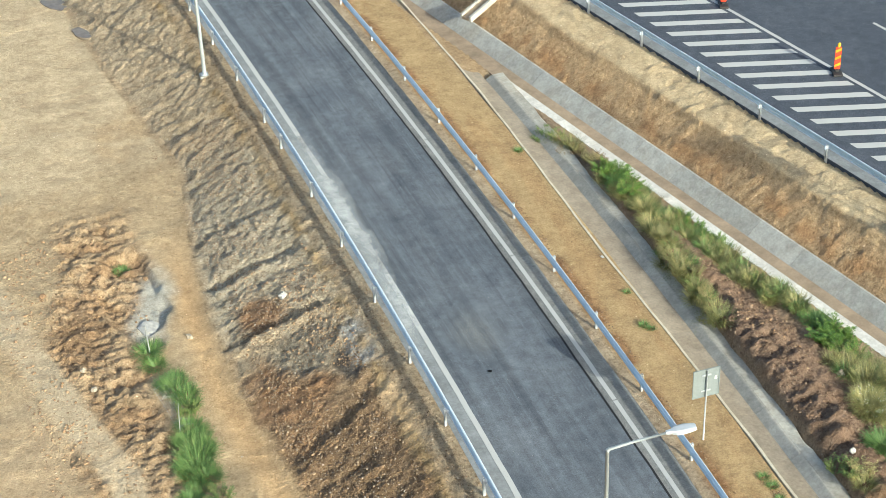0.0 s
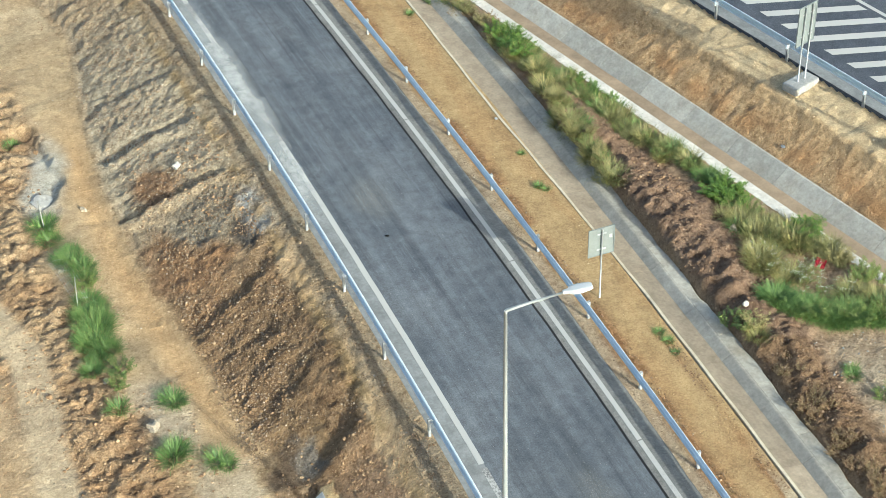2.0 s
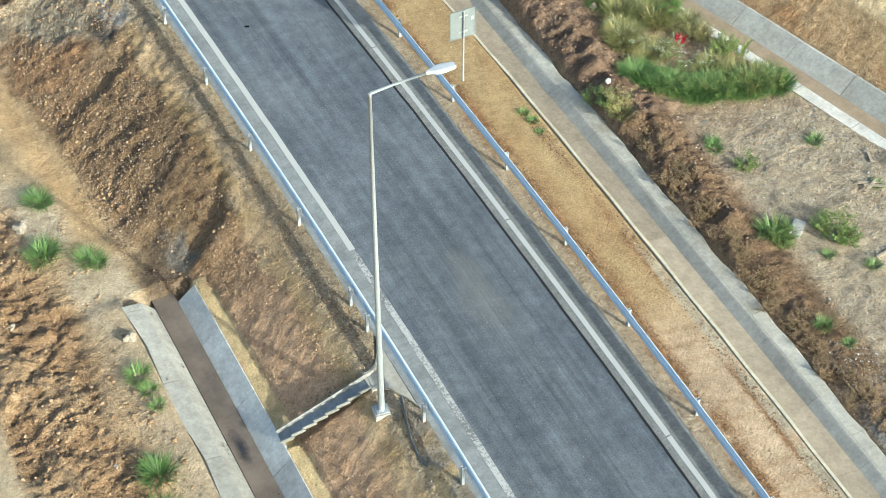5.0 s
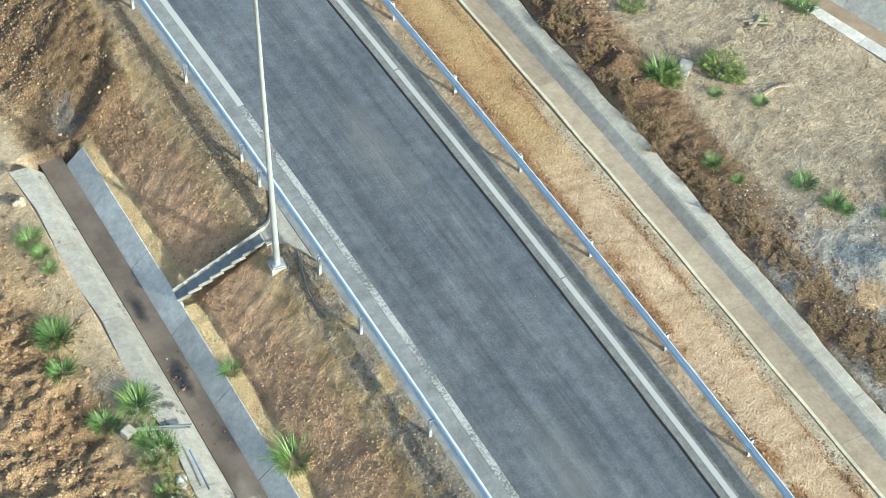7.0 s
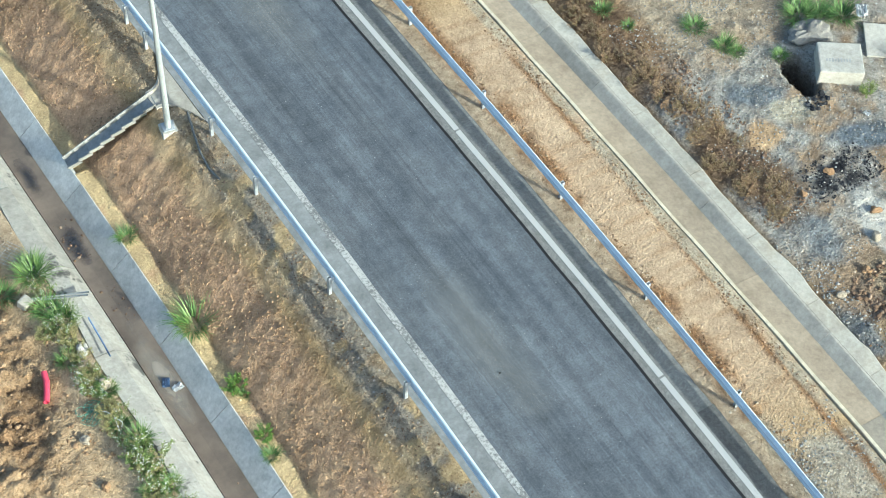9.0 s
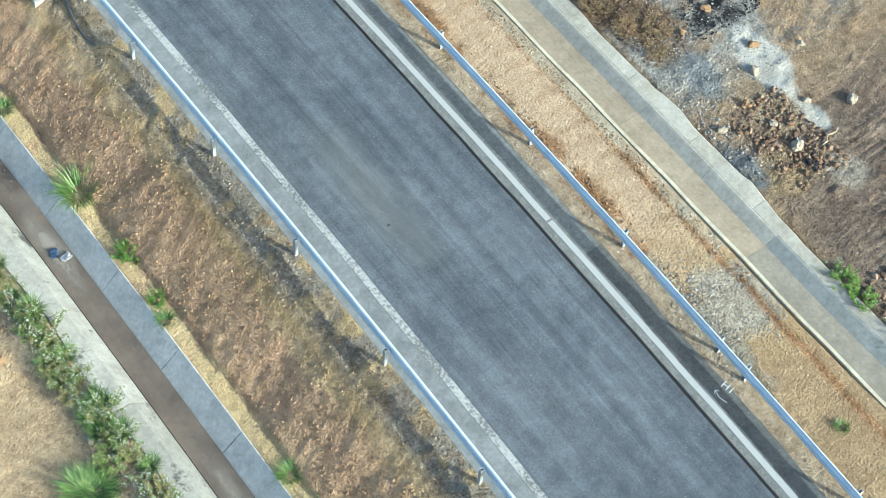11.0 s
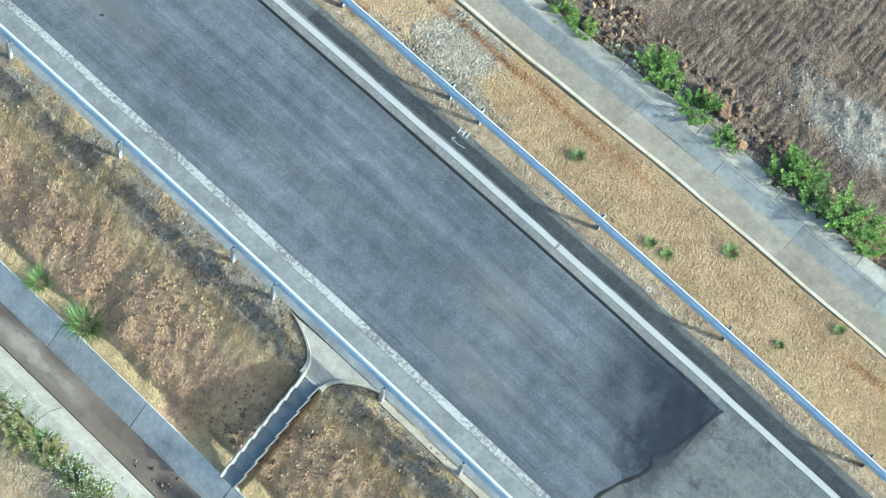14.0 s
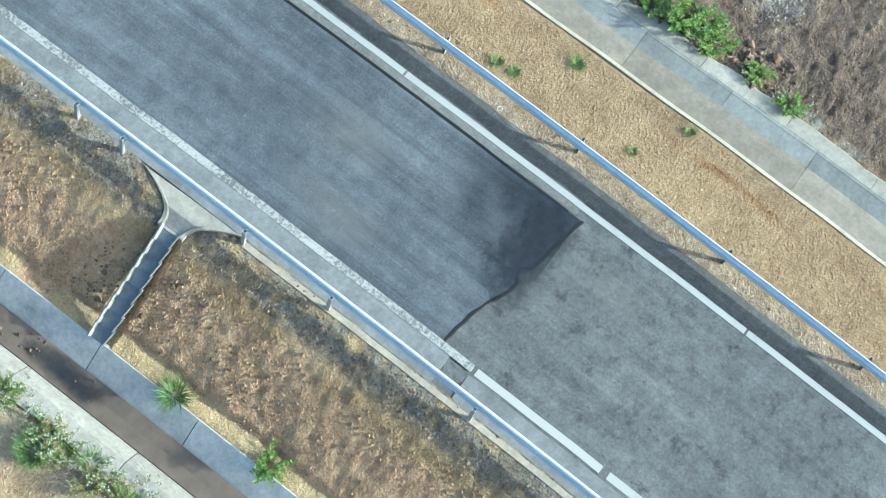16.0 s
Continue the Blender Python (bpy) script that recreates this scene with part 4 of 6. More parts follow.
add_loft(bm, [[main_point(w, s, z) for w, z in [(0.082, MAIN_Z), (0.082, MAIN_Z + 0.012), (0.62, MAIN_Z + 0.016), (0.62, MAIN_Z + 0.004)]] for s in np.arange(-60, 61, 4.0)])
tagged(new("gutter", mesh_of("gutter", bm, GUTTER)), "pale grey concrete gutter beside the highway", "gutter", kind="structure")


def marking(corners, label, z=MAIN_Z + 0.016):
    bm = bmesh.new()
    lo = [main_point(w, s, z - 0.004) for w, s in corners]
    hi = [main_point(w, s, z) for w, s in corners]
    add_loft(bm, [lo, hi])
    tagged(new("road_marking", mesh_of("road_marking", bm, FRESH_PAINT)), label, "road marking", group="highway markings", kind="structure")


for k in range(-22, 14):
    s = -0.62 + 1.245 * k
    marking([(1.62, s - 0.24), (1.62, s + 0.24), (5.25, s + 2.35), (5.25, s + 1.87)], "white diagonal hatching stripe on dark asphalt")
marking([(5.42, -60), (5.42, 40), (5.60, 40), (5.60, -60)], "white edge line of the highway")
for s in (-42, -30, -18, -6):
    marking([(10.0, s), (10.0, s + 4.0), (10.15, s + 4.0), (10.15, s)], "white lane dash on the highway")

MAIN_POSTS = [-44 + 4.18 * k for k in range(26)]
turn_main = math.atan2(MAIN_D[1], MAIN_D[0]) - math.pi / 2
guardrail([(main_point(0.0, s, MAIN_Z - 0.05), turn_main + math.pi) for s in MAIN_POSTS],
          [main_point(0.0, s, MAIN_Z - 0.05) for s in np.arange(-46, 62, 2.0)], -1, "bluish galvanised steel guardrail along the highway")

# ---------------------------------------------------------------- chutes from the gutter to the drain
CHUTE = concrete_material("chute_concrete", (0.24, 0.26, 0.27), (0.17, 0.18, 0.185))
CHUTE_SIDE = concrete_material("chute_side_concrete", (0.31, 0.30, 0.275), (0.24, 0.23, 0.21))
MORTAR = concrete_material("mortar", (0.42, 0.39, 0.33), (0.30, 0.275, 0.23))


def chute(y_top, y_bottom, segments, label):
    """Stepped half-channel units laid down the slope, with a mortar apron at the top."""
    top = Vector((float(axis(y_top)) - 7.85, y_top, -0.10))
    foot = Vector((float(axis(y_bottom)) - 10.62, y_bottom, -1.55))
    thing = empty("chute", *top)
    tagged(thing, label, "drain chute", group="drain chutes", kind="structure")
    way = foot - top
    for k in range(segments):
        a, b = top + way * (k / segments), top + way * ((k + 1.06) / segments)
        d = (b - a).normalized()
        side = Vector((d.y, -d.x, 0)).normalized()
        up = side.cross(d)
        if up.z < 0:
            up = -up
        rows = []
        for p, wide, lift in ((a, 0.245, 0.0), (b, 0.205, 0.045)):
            rows.append([[tuple(p + side * s + up * (h + lift) - top) for s, h in sec] for sec in (
                [(-wide + 0.045, 0.02), (wide - 0.045, 0.02), (wide - 0.02, -0.06), (-wide + 0.02, -0.06)],
                [(-wide - 0.035, 0.12), (-wide, 0.125), (-wide + 0.044, 0.022), (-wide + 0.02, -0.06)],
                [(wide + 0.035, 0.12), (wide, 0.125), (wide - 0.044, 0.022), (wide - 0.02, -0.06)])])
        channel = None
        for j, (name, mat) in enumerate((("channel", CHUTE), ("side_wall", CHUTE_SIDE), ("side_wall", CHUTE_SIDE))):
            bm = bmesh.new()
            add_loft(bm, [rows[0][j], rows[1][j]])
            made = part(name, bm, mat, channel or thing)
            channel = channel or made
    # apron, flaring towards the guardrail
    bm = bmesh.new()
    rows = []
    for f in np.linspace(0, 1, 9):
        u = -7.0 - 0.95 * f
        half = 0.27 + 1.15 * (1 - f) ** 2.6
        y0 = y_top
        x0 = float(axis(y0)) + u
        z = -0.045 - 0.05 * f
        sec = [(-half - 0.09, 0.05), (-half, 0.055), (-half + 0.05, 0.0), (half - 0.05, 0.0), (half, 0.055), (half + 0.09, 0.05), (half + 0.09, -0.2), (-half - 0.09, -0.2)]
        rows.append([tuple(Vector((x0, y0 + s, z + h)) - top) for s, h in sec])
    add_loft(bm, rows)
    part("apron", bm, MORTAR, thing, "rough mortar apron at the gutter")
    return thing


chute(-6.45, -6.15, 8, "stepped concrete drain chute crossing the earth slope")
chute(-30.0, -30.0, 8, "stepped concrete drain chute crossing the earth slope")


def bank_chute():
    thing = empty("chute", 3.2, 37.8, -0.2)
    tagged(thing, "pale concrete drain chute on the highway's bank", "drain chute", group="drain chutes", kind="structure")
    a, b = Vector((2.95, 37.7, 0.12)) - thing.location, Vector((6.2, 39.6, 1.0)) - thing.location
    d = (b - a).normalized()
    side = Vector((d.y, -d.x, 0)).normalized()
    for s in (-0.28, 0.28):
        bm = bmesh.new()
        add_loft(bm, [[tuple(p + side * (s + o) + Vector((0, 0, h))) for o, h in ((-0.06, -0.2), (-0.06, 0.10), (0.06, 0.10), (0.06, -0.2))] for p in (a, b)])
        part("side_wall", bm, CONCRETE, thing)
    bm = bmesh.new()
    add_loft(bm, [[tuple(p + side * o + Vector((0, 0, h))) for o, h in ((-0.22, -0.15), (-0.22, -0.02), (0.22, -0.02), (0.22, -0.15))] for p in (a, b)])
    part("channel", bm, DRY_SILT, thing)


bank_chute()

# ---------------------------------------------------------------- street lamps
LAMP_HEAD = plain("lamp_housing", (0.56, 0.59, 0.60), 0.4, 0.2, 0.06)


def street_lamp(x, y, z, turn, label):
    thing = empty("street_lamp", x, y, z)
    thing.rotation_euler = (0, 0, turn)
    tagged(thing, label, "street lamp", group="street lamps")
    bm = bmesh.new()
    add_box(bm, (0.46, 0.46, 0.5), pose(0, 0, -0.205), 0.02)
    part("foundation", bm, CONCRETE, thing)
    bm = bmesh.new()
    add_box(bm, (0.34, 0.34, 0.03), pose(0, 0, 0.075), 0.006)
    part("base_plate", bm, POST_STEEL, thing)
    bm = bmesh.new()
    add_tube(bm, [(0, 0, 0.08), (0, 0, 0.5), (0, 0, 4), (0, 0, 8), (0, 0, 11.85)], [0.10, 0.095, 0.078, 0.060, 0.045], 14)
    part("pole", bm, POLE_STEEL, thing)
    for a in range(4):
        bm = bmesh.new()
        add_tube(bm, [(0.13 * math.cos(a * math.pi / 2 + 0.78), 0.13 * math.sin(a * math.pi / 2 + 0.78), h) for h in (0.06, 0.14)], [0.014, 0.014], 6)
        part("bolt", bm, POST_STEEL, thing)
    bm = bmesh.new()
    add_tube(bm, [(0, 0, 11.80), (0.03, 0, 11.86), (0.6, 0, 11.99), (1.5, 0, 12.16)], [0.05, 0.045, 0.036, 0.03], 12)
    part("arm", bm, POLE_STEEL, thing)
    bm = bmesh.new()
    m = Matrix.Translation((1.80, 0, 12.21)) @ Matrix.Rotation(radians(-7), 4, "Y")
    rows = []
    for s, wide, hi in ((-0.38, 0.05, 0.04), (-0.26, 0.07, 0.05), (-0.14, 0.15, 0.06), (0.05, 0.17, 0.055), (0.30, 0.13, 0.035), (0.36, 0.09, 0.02)):
        sec = [(-wide, -0.03), (-wide, hi * 0.4), (-wide * 0.6, hi), (wide * 0.6, hi), (wide, hi * 0.4), (wide, -0.03)]
        rows.append([tuple(m @ Vector((s, a, b))) for a, b in sec])
    add_loft(bm, rows, smooth=False)
    head = part("lamp_head", bm, LAMP_HEAD, thing, "flat pale grey luminaire housing")
    bm = bmesh.new()
    add_box(bm, (0.36, 0.22, 0.012), Matrix.Translation((1.86, 0, 12.18)) @ Matrix.Rotation(radians(-7), 4, "Y"))
    part("lens", bm, plain("lamp_lens", (0.35, 0.36, 0.36), 0.2), head)
    return thing


street_lamp(-7.80, -7.54, ground_z(-7.80, -7.54) + 0.02, radians(-9), "tall tapered grey steel street lamp with single arm, behind the guardrail")
street_lamp(-10.15, 37.15, ground_z(-10.15, 37.15) + 0.02, radians(-2), "tall tapered grey steel street lamp on the earth slope")
px_, py_, _ = (14.3, 7.5, 0)
street_lamp(px_, py_, MAIN_Z - 0.05, radians(15), "tall grey steel street lamp beside the highway guardrail")

# ---------------------------------------------------------------- signs
SIGN_BACK = plain("sign_back", (0.225, 0.26, 0.265), 0.5, 0.3, 0.08, 1.5)
STICKER = plain("sticker", (0.75, 0.75, 0.73), 0.5)


def road_sign(x, y, z, turn, width, height, bottom, posts, label, footing):
    thing = empty("road_sign", x, y, z)
    thing.rotation_euler = (0, 0, turn)
    tagged(thing, label, "road sign", group="road signs")
    offs = (0.0,) if posts == 1 else (-width * 0.18, width * 0.22)
    for o in offs:
        bm = bmesh.new()
        add_tube(bm, [(o, 0, -0.4), (o, 0, bottom + height * 0.97)], [0.03, 0.03], 10)
        part("post", bm, POST_STEEL, thing)
    bm = bmesh.new()
    add_box(bm, (width, 0.02, height), pose(0, 0.06, bottom + height / 2), 0.006)
    panel = part("panel", bm, SIGN_BACK, thing, "plain grey aluminium back of the sign")
    bm = bmesh.new()
    t = 0.03
    for sx, sz, px, pz in ((width, t, 0, bottom + t / 2), (width, t, 0, bottom + height - t / 2), (t, height - 2 * t, -width / 2 + t / 2, bottom + height / 2), (t, height - 2 * t, width / 2 - t / 2, bottom + height / 2)):
        add_box(bm, (sx, 0.035, sz), pose(px, 0.045, pz))
    part("rim", bm, SIGN_BACK, panel)
    for f in (0.22, 0.78):
        for o in offs:
            bm = bmesh.new()
            add_box(bm, (0.34 if posts == 1 else 0.2, 0.03, 0.05), pose(o, 0.035, bottom + height * f), 0.005)
            part("bracket", bm, POST_STEEL, thing)
    if posts == 1:
        bm = bmesh.new()
        add_box(bm, (0.09, 0.004, 0.13), pose(width * 0.36, 0.047, bottom + height * 0.62))
        part("sticker", bm, STICKER, panel, "small white sticker")
    if footing:
        bm = bmesh.new()
        add_box(bm, (1.35, 0.75, 0.34), pose(0, 0, -0.06), 0.06)
        part("footing", bm, GREY_CONCRETE, thing, "rounded grey concrete footing")
    return thing


road_sign(0.80, 4.72, ground_z(0.80, 4.72), radians(2), 0.98, 1.15, 1.85, 1, "small grey-backed road sign on one post in the sand verge", False)
sx_, sy_ = 13.05, 12.6
road_sign(sx_, sy_, MAIN_Z - 0.02, radians(20), 1.05, 1.75, 1.75, 2, "grey-backed road sign on two posts with concrete footing", True)

# ---------------------------------------------------------------- beacons on the highway
B_RED = plain("beacon_red", (0.62, 0.05, 0.02), 0.4, vary=0.1)
B_YELLOW = plain("beacon_yellow", (0.80, 0.50, 0.03), 0.4, vary=0.1)
RUBBER = plain("black_rubber", (0.025, 0.025, 0.027), 0.7)


def beacon(x, y, z, label):
    thing = empty("traffic_beacon", x, y, z)
    thing.rotation_euler = (0, 0, radians(-15))
    tagged(thing, label, "traffic beacon", group="traffic beacons")
    bm = bmesh.new()
    add_box(bm, (0.42, 0.78, 0.12), pose(0, 0, 0.06), 0.03)
    add_box(bm, (0.16, 0.20, 0.10), pose(0, 0, 0.16), 0.02)
    part("base", bm, RUBBER, thing, "black rubber foot")
    bm = bmesh.new()
    add_box(bm, (0.28, 0.05, 1.10), pose(0, 0, 0.76), 0.02)
    panel = part("panel", bm, B_RED, thing, "red panel with slanted yellow stripes")
    for k in range(3):
        z0 = 0.30 + 0.36 * k
        for s in (-1, 1):
            bm = bmesh.new()
            yy = 0.027 * s
            quad = [(-0.135, z0), (0.135, z0 + 0.12), (0.135, min(1.29, z0 + 0.25)), (-0.135, z0 + 0.13)]
            add_loft(bm, [[(a, yy - 0.001, b) for a, b in quad], [(a, yy + 0.001 + 0.002 * s, b) for a, b in quad]])
            part("stripe", bm, B_YELLOW, panel)
    bm = bmesh.new()
    add_tube(bm, [(0, 0, 1.30), (0, 0, 1.36), (0, 0, 1.46), (0, 0, 1.50)], [0.05, 0.07, 0.07, 0.04], 12)
    part("lamp", bm, B_YELLOW, thing, "small yellow warning lamp")


for w_, s_ in ((5.35, -3.3), (5.55, -11.45), (5.7, -19.6)):
    beacon(*main_point(w_, s_, MAIN_Z + 0.012), "red and yellow striped traffic beacon with black foot on asphalt")

# ---------------------------------------------------------------- stains and chalk marks on the asphalt
def stain_material(name, colour, rough, density):
    """A thin film of dust or tar that breaks up at its rim."""
    m, nodes, links, bsdf = material(name)
    cover = nodes.new("ShaderNodeAttribute")
    cover.attribute_name = "cover"
    n = noise_node(nodes, links, 2.2, 6, 0.72)
    grain = noise_node(nodes, links, 34, 3, 0.7)
    f = nodes.new("ShaderNodeMath")
    f.operation = "MULTIPLY_ADD"
    links.new(n, f.inputs[0])
    f.inputs[1].default_value = 1.3
    links.new(cover.outputs["Fac"], f.inputs[2])
    mr = nodes.new("ShaderNodeMapRange")
    links.new(f.outputs[0], mr.inputs["Value"])
    for k, v in (("From Min", 0.85), ("From Max", 1.75), ("To Min", 0.0), ("To Max", density)):
        mr.inputs[k].default_value = v
    links.new(mr.outputs["Result"], bsdf.inputs["Alpha"])
    links.new(ramp_node(nodes, links, grain, [(0.3, tuple(c * 0.7 for c in colour)), (0.7, tuple(min(1, c * 1.25) for c in colour))]), bsdf.inputs["Base Color"])
    bsdf.inputs["Roughness"].default_value = rough
    return m


CEMENT = stain_material("cement_dust", (0.58, 0.60, 0.59), 0.9, 0.62)
TAR = stain_material("fresh_bitumen", (0.020, 0.026, 0.038), 0.55, 0.8)
SILT_FILM = stain_material("dried_silt", (0.34, 0.30, 0.25), 0.9, 0.85)
DUST = stain_material("pale_dust", (0.30, 0.30, 0.285), 0.95, 0.28)


def stain(name, material_, u0, u1, y0, y1, z, label, seed, corner=False):
    """A film on the road between u0 and u1, y0 and y1, thick in the middle and ragged at the rim."""
    nu, ny = 24, max(12, int((y1 - y0) / 0.12))
    us, ys = np.linspace(u0, u1, nu), np.linspace(y0, y1, ny)
    U, Y = np.meshgrid(us, ys)
    X = U + axis(Y)
    r = np.hypot((U - (u0 + u1) / 2) / ((u1 - u0) / 2), (Y - (y0 + y1) / 2) / ((y1 - y0) / 2))
    if corner:
        r = np.hypot((U - u1) / (u1 - u0), (Y - y0) / (y1 - y0))
    cover = np.clip(1.15 - r + 0.35 * fbm(X, Y, 0.8, 4, seed), -1.2, 1)
    cover = np.where(r > 0.97, -1.5, cover)
    verts = np.stack((X, Y, np.full_like(X, z)), -1).reshape(-1, 3)
    faces = [(j * nu + i, j * nu + i + 1, (j + 1) * nu + i + 1, (j + 1) * nu + i) for j in range(ny - 1) for i in range(nu - 1)]
    me = bpy.data.meshes.new(name)
    me.from_pydata([tuple(v) for v in verts.tolist()], [], faces)
    at = me.attributes.new("cover", "FLOAT", "POINT")
    at.data.foreach_set("value", cover.astype(np.float32).ravel())
    me.materials.append(material_)
    tagged(new(name, me), label, "stain", kind="structure")


stain("cement_spill", CEMENT, -7.0, -5.5, 15.5, 31.0, 0.009, "white cement dust spilled along the road's edge", 3)
stain("cement_spill", CEMENT, -6.9, -5.9, 12.5, 19.0, 0.012, "white cement dust spilled along the road's edge", 5)
stain("tar_patch", TAR, -4.6, -1.44, -37.45, -33.4, 0.006, "dark fresh bitumen at the overlay's corner", 6, True)
stain("tar_patch", TAR, -5.0, -1.2, -38.0, -35.9, 0.007, "dark fresh bitumen along the overlay's end", 7)
stain("dust_patch", DUST, -6.0, -4.2, -34.8, -30.6, 0.006, "pale dust on the asphalt", 9)
stain("dust_patch", DUST, -4.2, -2.2, -33.8, -30.0, 0.006, "pale dust on the asphalt", 10)
stain("dust_patch", DUST, -3.4, -1.4, -41.0, -37.4, -0.026, "pale dust on the asphalt", 11)
stain("dust_patch", DUST, -5.6, -3.0, 11.4, 15.0, 0.006, "pale dust on the asphalt", 12)
stain("dust_patch", DUST, -4.4, -2.4, -8.0, -1.5, 0.006, "pale dust on the asphalt", 13)
stain("dust_patch", DUST, -5.4, -3.4, -22.0, -15.0, 0.006, "pale dust on the asphalt", 14)

stain("tar_patch", TAR, -11.98, -11.22, -31.4, -28.4, -2.12, "black oily stain on the drain's mud", 21)
stain("tar_patch", TAR, -11.95, -11.3, -9.4, -7.6, -2.12, "black oily stain on the drain's mud", 22)
stain("tar_patch", TAR, -11.95, -11.4, -6.6, -4.6, -2.12, "black oily stain on the drain's mud", 23)
stain("silt_patch", SILT_FILM, -11.98, -11.22, -15.6, -11.4, -2.119, "dried grey silt on the drain's bed", 24)
stain("silt_patch", SILT_FILM, -11.98, -11.22, -27.5, -20.4, -2.119, "dried grey silt on the drain's bed", 25)

CHALK = plain("chalk", (0.62, 0.64, 0.64), 0.9)


def chalk_line(points, width, z, name, label):
    bm = bmesh.new()
    for a, b in zip(points, points[1:]):
        d = Vector((b[0] - a[0], b[1] - a[1], 0)).normalized()
        s = Vector((d.y, -d.x, 0)) * width / 2
        lo = [Vector((*a, z)) - s, Vector((*a, z)) + s, Vector((*b, z)) + s, Vector((*b, z)) - s]
        add_loft(bm, [[tuple(p) for p in lo], [tuple(p + Vector((0, 0, 0.003))) for p in lo]])
    tagged(new(name, mesh_of(name, bm, CHALK)), label, "chalk mark", kind="structure")


font = bpy.data.curves.new("lettering", "FONT")
font.body, font.size, font.extrude = "H1", 0.30, 0.0015
letter = new("chalk_letters", font)
letter.data.materials.append(CHALK)
letter.matrix_basis = pose(-0.62, -28.02, -0.024, 0, 0, -80)
tagged(letter, "chalk letters H1 written on the asphalt shoulder", "chalk mark", kind="structure")
chalk_line([(-0.81, -28.06), (-0.86, -28.25), (-0.81, -28.48)], 0.025, -0.026, "chalk_arrow", "thin chalk arrow on the asphalt shoulder")
chalk_line([(-0.74, -28.12), (-0.81, -28.04), (-0.89, -28.12)], 0.025, -0.026, "chalk_arrow", "thin chalk arrow on the asphalt shoulder")
chalk_line([(-0.565 + 0.062 * math.cos(k * 0.524), -34.27 + 0.062 * math.sin(k * 0.524)) for k in range(13)], 0.022, -0.026, "chalk_ring", "small chalk ring on the asphalt shoulder")

# ---------------------------------------------------------------- stones and clods
STONE = plain("pale_stone", (0.36, 0.31, 0.24), 0.9, vary=0.3, scale=5, bump=0.6, bump_scale=18)


def stone_ramp_material(name, stops):
    m, nodes, links, bsdf = material(name)
    geo = nodes.new("ShaderNodeNewGeometry")
    col = ramp_node(nodes, links, geo.outputs["Random Per Island"], stops)
    fine = noise_node(nodes, links, 30, 3)
    col = mix_node(nodes, links, "MULTIPLY", 1.0, col, ramp_node(nodes, links, fine, [(0.3, (0.75,)), (0.7, (1.1,))]))
    links.new(col, bsdf.inputs["Base Color"])
    bsdf.inputs["Roughness"].default_value = 0.92
    bsdf.inputs["Specular IOR Level"].default_value = 0.2
    return m


PEBBLES = stone_ramp_material("pebbles", [(0.0, (0.19, 0.14, 0.09)), (0.4, (0.27, 0.20, 0.135)), (0.85, (0.34, 0.275, 0.20)), (1.0, (0.46, 0.40, 0.32))])
CLODS = stone_ramp_material("earth_clods", [(0.0, (0.22, 0.14, 0.08)), (0.6, (0.33, 0.215, 0.125)), (1.0, (0.45, 0.325, 0.195))])
RUSTY_PEBBLES = stone_ramp_material("rusty_pebbles", [(0.0, (0.15, 0.095, 0.055)), (0.6, (0.26, 0.175, 0.105)), (0.9, (0.36, 0.27, 0.18)), (1.0, (0.46, 0.38, 0.29))])
CRUMBS = stone_ramp_material("soil_crumbs", [(0.0, (0.16, 0.095, 0.052)), (0.6, (0.26, 0.17, 0.10)), (1.0, (0.38, 0.28, 0.18))])
DARK_CLODS = stone_ramp_material("dark_clods", [(0.0, (0.12, 0.078, 0.052)), (0.6, (0.20, 0.13, 0.085)), (1.0, (0.32, 0.235, 0.165))])
GRAVEL = stone_ramp_material("gravel", [(0.0, (0.17, 0.17, 0.165)), (0.6, (0.31, 0.305, 0.285)), (0.95, (0.40, 0.39, 0.36)), (1.0, (0.52, 0.50, 0.46))])
BITUMEN = stone_ramp_material("bitumen_lumps", [(0.0, (0.018, 0.018, 0.02)), (0.8, (0.035, 0.035, 0.04)), (1.0, (0.11, 0.11, 0.11))])
RNG = np.random.default_rng(11)


def ico():
    bm = bmesh.new()
    bmesh.ops.create_icosphere(bm, subdivisions=1, radius=1.0)
    v = np.array([tuple(p.co) for p in bm.verts])
    f = np.array([[p.index for p in q.verts] for q in bm.faces])
    bm.free()
    return v, f


ICO_V, ICO_F = ico()


